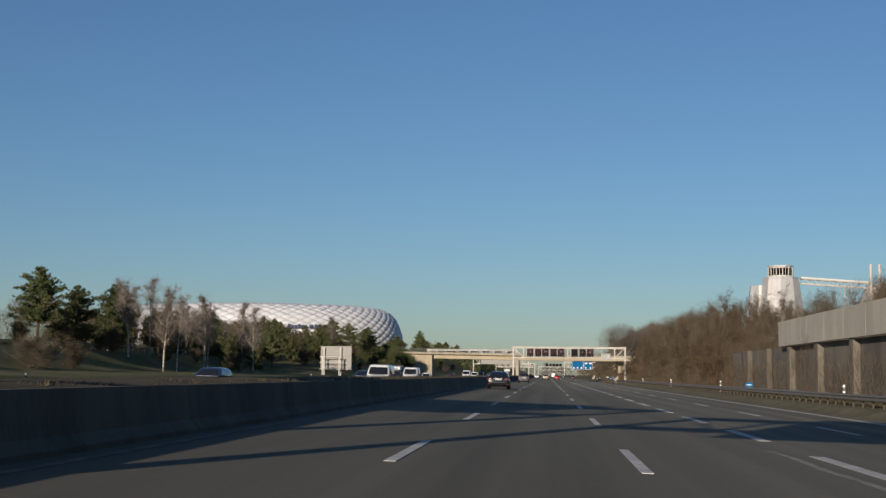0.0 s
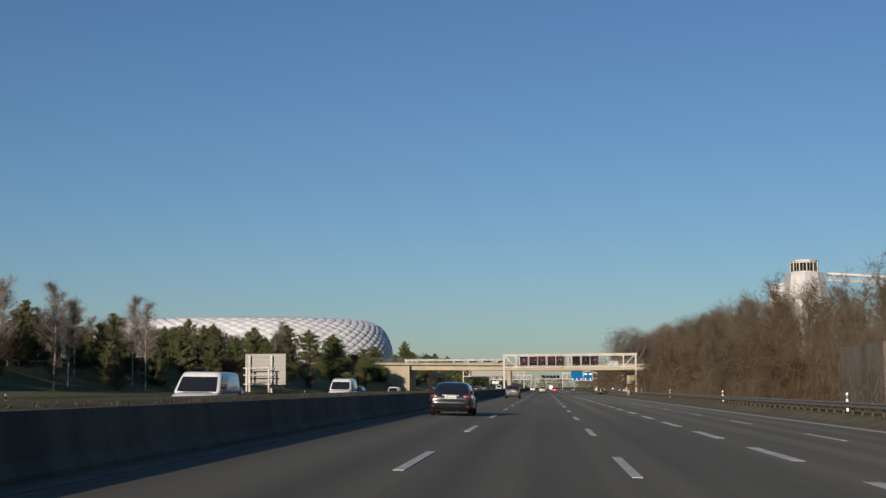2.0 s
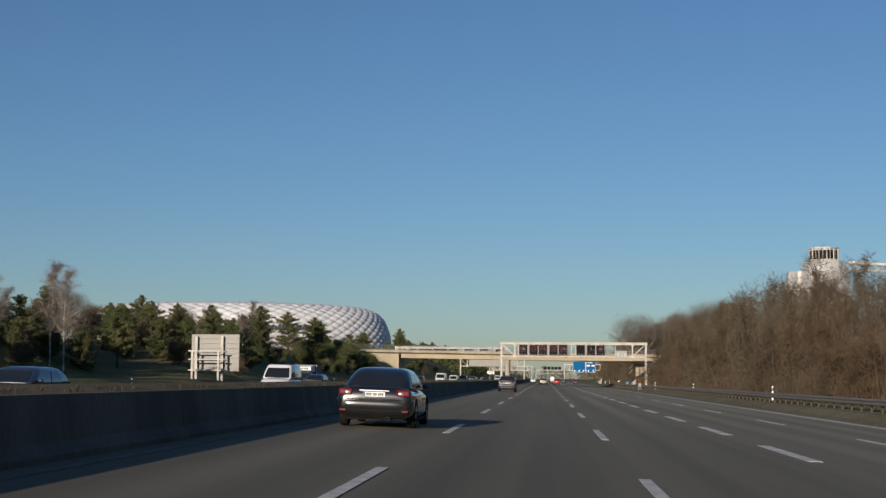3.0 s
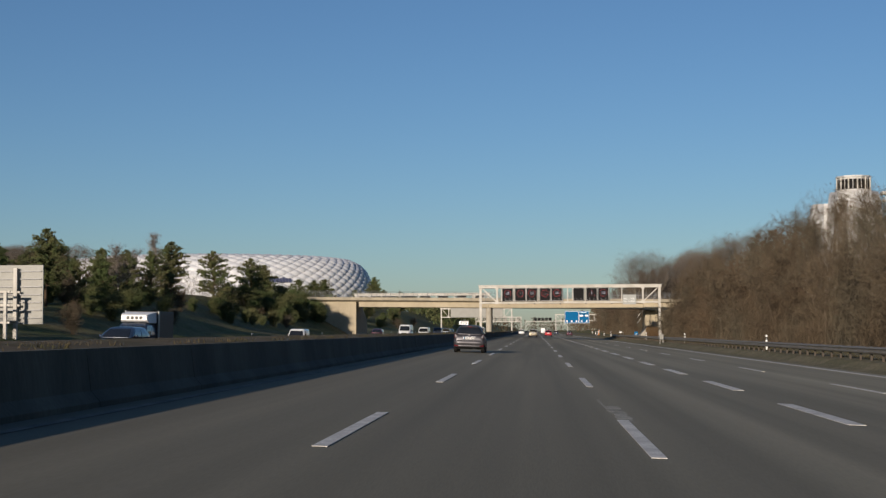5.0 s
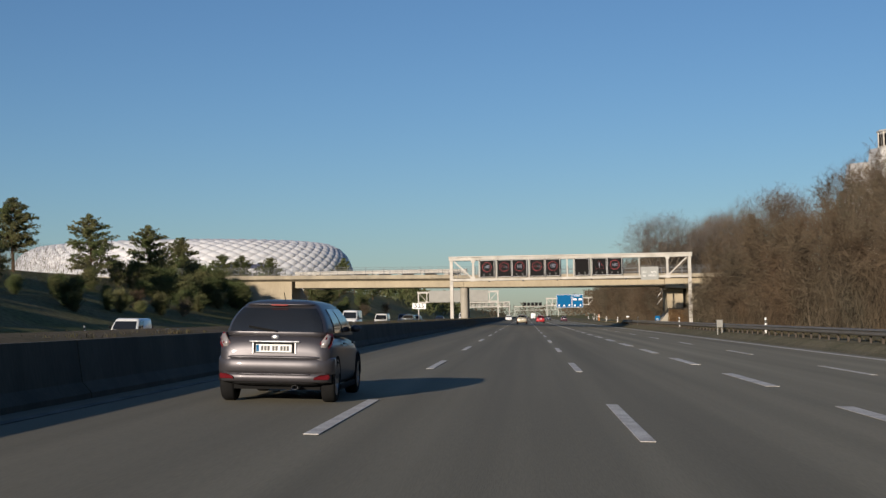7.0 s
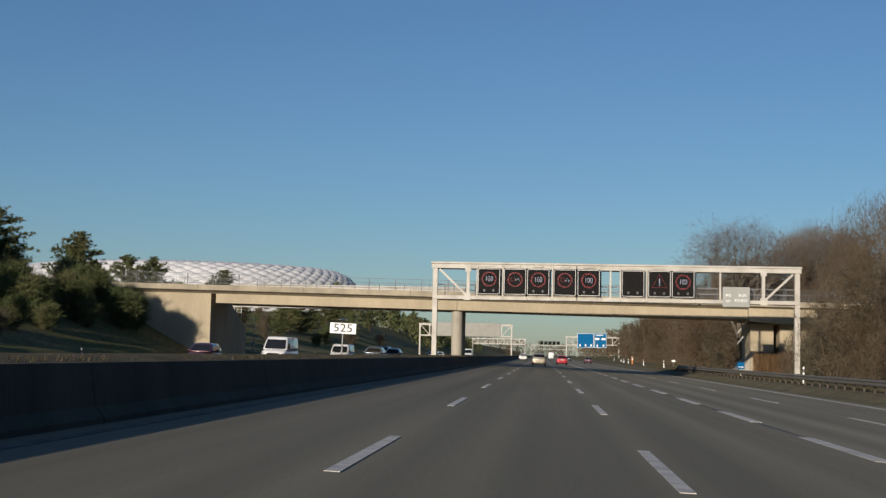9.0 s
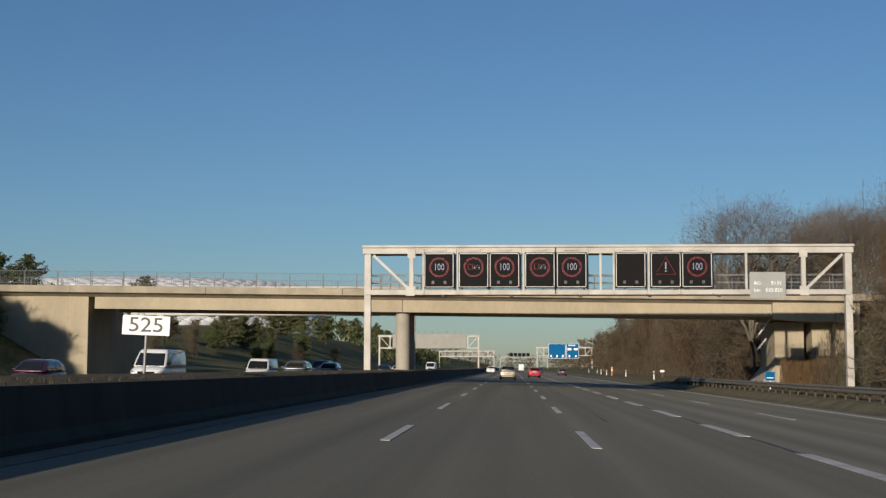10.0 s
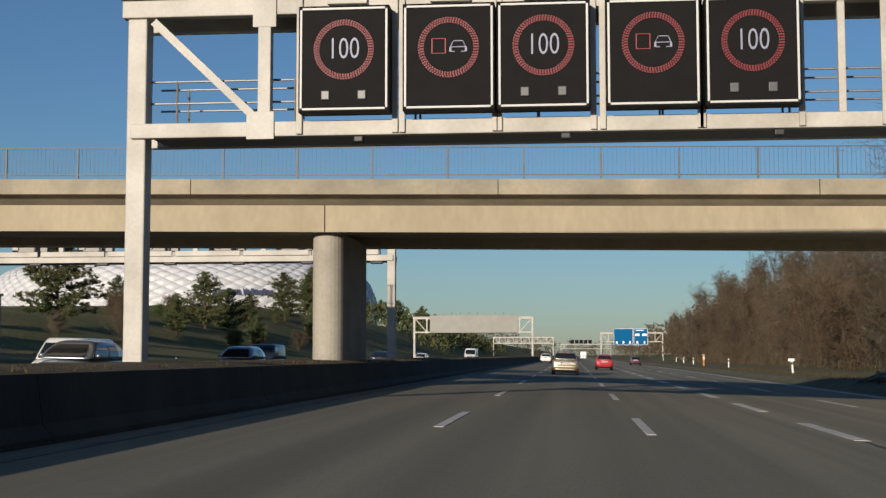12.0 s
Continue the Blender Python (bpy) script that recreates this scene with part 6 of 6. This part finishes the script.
        part("aerial", bm, PLASTIC, c)
    else:
        plate(c, 0, -h - 0.010, 0.80, tilt=-0.05)
        bm = bmesh.new()
        box(bm, -0.36, 0.36, -h - 0.016, -h + 0.05, 0.875, 0.90, 0.008)
        part("plate_trim", bm, CHROME, c, "chrome strip")
    bm = bmesh.new()
    box(bm, -w * 0.46, w * 0.46, h - 0.10, h + 0.012, 0.40, 0.53, 0.02)
    part("grille", bm, PLASTIC, c, "dark grille")
    return c


def build_van(colour, label, L, W, H, bonnet=0.75, group=""):
    """A delivery van standing on z = 0, facing +y, with a glazed cab and a plain box behind."""
    c = thing("van", label, "van", group=group)
    P = PAINT[colour]
    h, w = L / 2, W / 2
    belt = 0.575 * H
    nose = h - bonnet
    rake = 0.72 * (H - belt) + 0.12
    st = [(-h, 0.46, belt, 0.95), (-h + 0.06, 0.34, belt, 0.985), (-h + 0.3, 0.28, belt, 1.0), (nose - 0.3, 0.26, belt, 1.0), (nose + 0.02, 0.26, belt - 0.01, 0.99), (nose + bonnet * 0.45, 0.27, belt - 0.10, 0.965), (h - 0.14, 0.3, belt - 0.24, 0.92), (h - 0.03, 0.36, belt - 0.36, 0.86), (h, 0.46, belt - 0.46, 0.78)]
    bm = bmesh.new()
    loft(bm, [section(y, zb, zt, w * k, 6.0, crown=0.03 if y > nose else 0.0) for y, zb, zt, k in st])
    part("body", bm, P, c, smooth=True)
    cab = [(-h + 0.03, nose + 0.02, 0.985, 0.955, belt - 0.03), (-h + 0.05, nose - 0.46 * rake, 0.955, 0.90, (belt + H - 0.08) / 2), (-h + 0.09, nose - rake, 0.89, 0.81, H - 0.08)]
    top = [(-h + 0.13, nose - rake - 0.08, 0.84, 0.76, H - 0.03), (-h + 0.24, nose - rake - 0.25, 0.70, 0.62, H)]
    R = 0.22
    bm = bmesh.new()
    loft(bm, [slab(a, b, w * p, w * q, z, R) for a, b, p, q, z in [ring_at(cab, v / 6) for v in range(7)] + top])
    part("cabin", bm, P, c, "painted roof and side panels", smooth=True)

    def front(u, v):
        a, b, p, q, z = ring_at(cab, v)
        x = (2 * u - 1) * (w * q - R * 0.22)
        bow = max(0.0, abs(x) - (w * q - R)) / R
        return (x, b - R * (1 - math.sqrt(max(0.0, 1 - bow * bow))), z)

    def flank(s, d0, d1):
        def fn(u, v):
            a, b, p, q, z = ring_at(cab, 0.10 + 0.76 * v)
            y = b - d0 - (d1 - d0) * u
            k = (y - a) / (b - a)
            return (s * w * (p + (q - p) * k), y, z)
        return fn
    part("windscreen", patch(lambda u, v: front(0.05 + 0.90 * u, 0.06 + 0.76 * v), 20, 6, (0, 0.014, 0.008)), GLASS, c, "dark windscreen", smooth=True)
    for u0, u1 in ((0.16, 0.50), (0.54, 0.86)):
        a, b = front(u0, 0.075), front(u1, 0.13)
        bm = bmesh.new()
        bar(bm, (a[0], a[1] + 0.035, a[2] + 0.01), (b[0], b[1] + 0.035, b[2] + 0.01), 0.025, 0.02)
        part("wiper", bm, PLASTIC, c)
    bm = bmesh.new()
    a = front(0.5, 0.80)
    box(bm, a[0] - 0.11, a[0] + 0.11, a[1] - 0.03, a[1] + 0.022, a[2] - 0.06, a[2] + 0.02, 0.01)
    part("sensor_box", bm, PLASTIC, c)
    for s in (-1, 1):
        part("side_window", patch(flank(s, 0.20, 1.05), 5, 5, (s * 0.012, 0, 0.004)), GLASS, c, "dark side window", smooth=True)
        mirror(c, s * w * 0.97, nose - 0.22, belt + 0.16, s, PLASTIC)
        bm = bmesh.new()
        outer = [(0.50, -0.02, -0.50), (0.86, -0.06, -0.48), (0.93, -0.16, -0.28), (0.86, -0.14, -0.22), (0.56, -0.05, -0.36)]
        loft(bm, [[(s * w * p, h + y - 0.12, belt + z) for p, y, z in outer], [(s * w * p, h + y + 0.02, belt + z) for p, y, z in outer]])
        part("headlight", bm, CLEAR_LENS, c, "clear headlight")
        bm = bmesh.new()
        box(bm, s * w * 0.86, s * w * 0.985, -h - 0.012, -h + 0.08, 0.75, 1.15, 0.02)
        part("tail_light", bm, RED_LENS, c, "red tail light")
        bm = bmesh.new()
        box(bm, s * w - 0.02 * s, s * w + 0.014 * s, nose - 1.02, nose - 0.86, belt - 0.16, belt - 0.12, 0.008)
        part("door_handle", bm, PLASTIC, c)
        bm = bmesh.new()
        box(bm, s * w * 0.95, s * (w + 0.008), -h + 1.3, h - 1.4, 0.42, 0.52, 0.01)
        part("side_strip", bm, PLASTIC, c, "dark rubbing strip")
        for y in (-h + 0.9, h - 0.85):
            wheel_parts(c, s * (w - 0.13), y, 0.33, 0.22, s)
            arch(c, s * w * 0.99, y, 0.33, s)
    part("bumper", bumper_bar(h, w * 0.95, 0.42, 0.12, 0.13, 1, 0.03, wrap=0.30), PLASTIC, c, "dark front bumper", smooth=True)
    bm = bmesh.new()
    box(bm, -w * 0.48, w * 0.48, h - 0.16, h + 0.008, belt - 0.46, belt - 0.30, 0.02)
    part("grille", bm, PLASTIC, c, "dark grille")
    bm = bmesh.new()
    box(bm, -w * 0.9, w * 0.9, -h - 0.03, -h + 0.1, 0.36, 0.52, 0.03)
    part("rear_bumper", bm, PLASTIC, c, "dark rear bumper")
    plate(c, 0, -h - 0.012, 0.62)
    return c


def build_luton():
    """A light lorry: dark blue cab, a white wind deflector over it and a dark box body behind."""
    c = build_van("blue", "dark blue light lorry with a white roof deflector", 6.6, 1.95, 1.92, 0.7)
    bm = bmesh.new()
    rings = [[(x, y, z) for x, z in ((-hw, z0), (hw, z0), (hw * 0.97, z1), (-hw * 0.97, z1))] for y, hw, z0, z1 in ((0.25, 0.93, 1.90, 2.56), (1.15, 0.90, 1.90, 2.48), (1.62, 0.84, 1.98, 2.42), (1.78, 0.78, 2.06, 2.36))]
    loft(bm, rings)
    d = part("deflector", bm, SIGN_WHITE, c, "white wind deflector with dark bars")
    for i in range(4):
        part("lettering", box(bmesh.new(), -0.5 + 0.26 * i, -0.33 + 0.26 * i, 1.775, 1.795, 2.12, 2.29), BLACK, d, "dark bar")
    bm = bmesh.new()
    box(bm, -1.02, 1.02, -3.25, 0.15, 0.75, 2.62, 0.03)
    part("box_body", bm, BLACK, c, "dark box body")
    for s in (-1, 1):
        bm = bmesh.new()
        box(bm, s * 1.025 - 0.03, s * 1.025 + 0.03, -0.05, 0.17, 0.8, 2.64, 0.01)
        part("corner_post", bm, SIGN_GREY, c, "pale corner post")
    return c


def on_road(o, x, y, turn=0):
    o.matrix_basis = pose(x, y, road_z(x), 0, math.degrees(math.atan(CF)), turn)
    return o


def opposite_z(x):
    return 0.2 + 0.0224 * (x + 8.3)


def oncoming(o, x, y):
    o.matrix_basis = pose(x, y, opposite_z(x), 0, -1.28, 180)
    return o


on_road(build_car("hatch", "grey", "dark grey-violet hatchback in the fast lane", 3.89, 1.70, 1.51), -1.32, 259.6)
on_road(build_car("sedan", "black", "black saloon car in the fast lane", 4.85, 1.84, 1.45), -1.80, 166.2)
on_road(build_car("hatch", "silver", "champagne silver family car ahead in the middle lane", 4.25, 1.76, 1.56), 1.8, 464.2)
on_road(build_car("hatch", "red", "small bright red hatchback in the next lane", 3.9, 1.69, 1.5), 5.35, 507.0)
on_road(build_car("hatch", "wine", "distant dark red car in an outer lane", 4.1, 1.74, 1.45), 12.7, 600)
on_road(build_car("hatch", "white", "distant white car in the fast lane", 4.2, 1.75, 1.48), -1.9, 588)
on_road(build_car("sedan", "steel", "far grey-blue saloon in the middle lane", 4.6, 1.8, 1.44), 2.0, 668)
on_road(build_car("hatch", "white", "far white hatchback in the middle lane", 4.1, 1.75, 1.5), 2.3, 735)
on_road(build_car("hatch", "blue", "far dark blue car in an outer lane", 4.1, 1.75, 1.5), 10.0, 690)
on_road(build_van("white", "far white box van in the middle lane", 5.6, 2.0, 2.6), 5.6, 790)

oncoming(build_van("white", "white delivery van on the oncoming carriageway", 4.4, 1.83, 1.78, 0.95), -10.6, 156.5)
oncoming(build_van("white", "pale panel van with a dark windscreen, oncoming", 4.5, 1.85, 1.95, 0.9), -14.0, 214)
oncoming(build_car("hatch", "blue", "dark blue estate car on the oncoming carriageway", 4.6, 1.8, 1.58), -18.6, 136.5)
oncoming(build_car("hatch", "blue", "dark blue car behind a white van, oncoming", 4.3, 1.76, 1.46), -14.0, 173)
oncoming(build_luton(), -21.5, 264.5)
oncoming(build_car("hatch", "blue", "dark car on the oncoming carriageway", 4.3, 1.76, 1.55), -17.8, 249)
oncoming(build_van("white", "small white van on the oncoming carriageway", 4.2, 1.76, 1.62, 0.95), -21.5, 318)
oncoming(build_van("white", "white high-roofed van on the oncoming carriageway", 5.5, 2.0, 2.3, 0.7), -18.3, 397)
oncoming(build_van("white", "white van further off on the oncoming carriageway", 5.0, 1.9, 1.95, 0.7), -17.8, 426.5)
oncoming(build_car("hatch", "wine", "dark wine-red car on the oncoming carriageway", 4.3, 1.80, 1.74), -21.5, 386)
oncoming(build_car("hatch", "steel", "silver-grey estate car on the oncoming carriageway", 4.4, 1.78, 1.62), -13.0, 414.5)
oncoming(build_car("hatch", "steel", "silver-blue car on the oncoming carriageway", 4.3, 1.78, 1.62), -14.0, 439)
oncoming(build_van("blue", "blue-grey people carrier on the oncoming carriageway", 4.7, 1.88, 1.98, 0.9), -17.8, 460.5)
oncoming(build_car("sedan", "black", "black car on the oncoming carriageway", 4.5, 1.8, 1.46), -13.2, 482)
oncoming(build_car("hatch", "white", "white car further off on the oncoming carriageway", 4.2, 1.76, 1.55), -17.0, 545)
oncoming(build_van("white", "far white van on the oncoming carriageway", 5.3, 1.98, 2.3, 0.7), -14.0, 590)
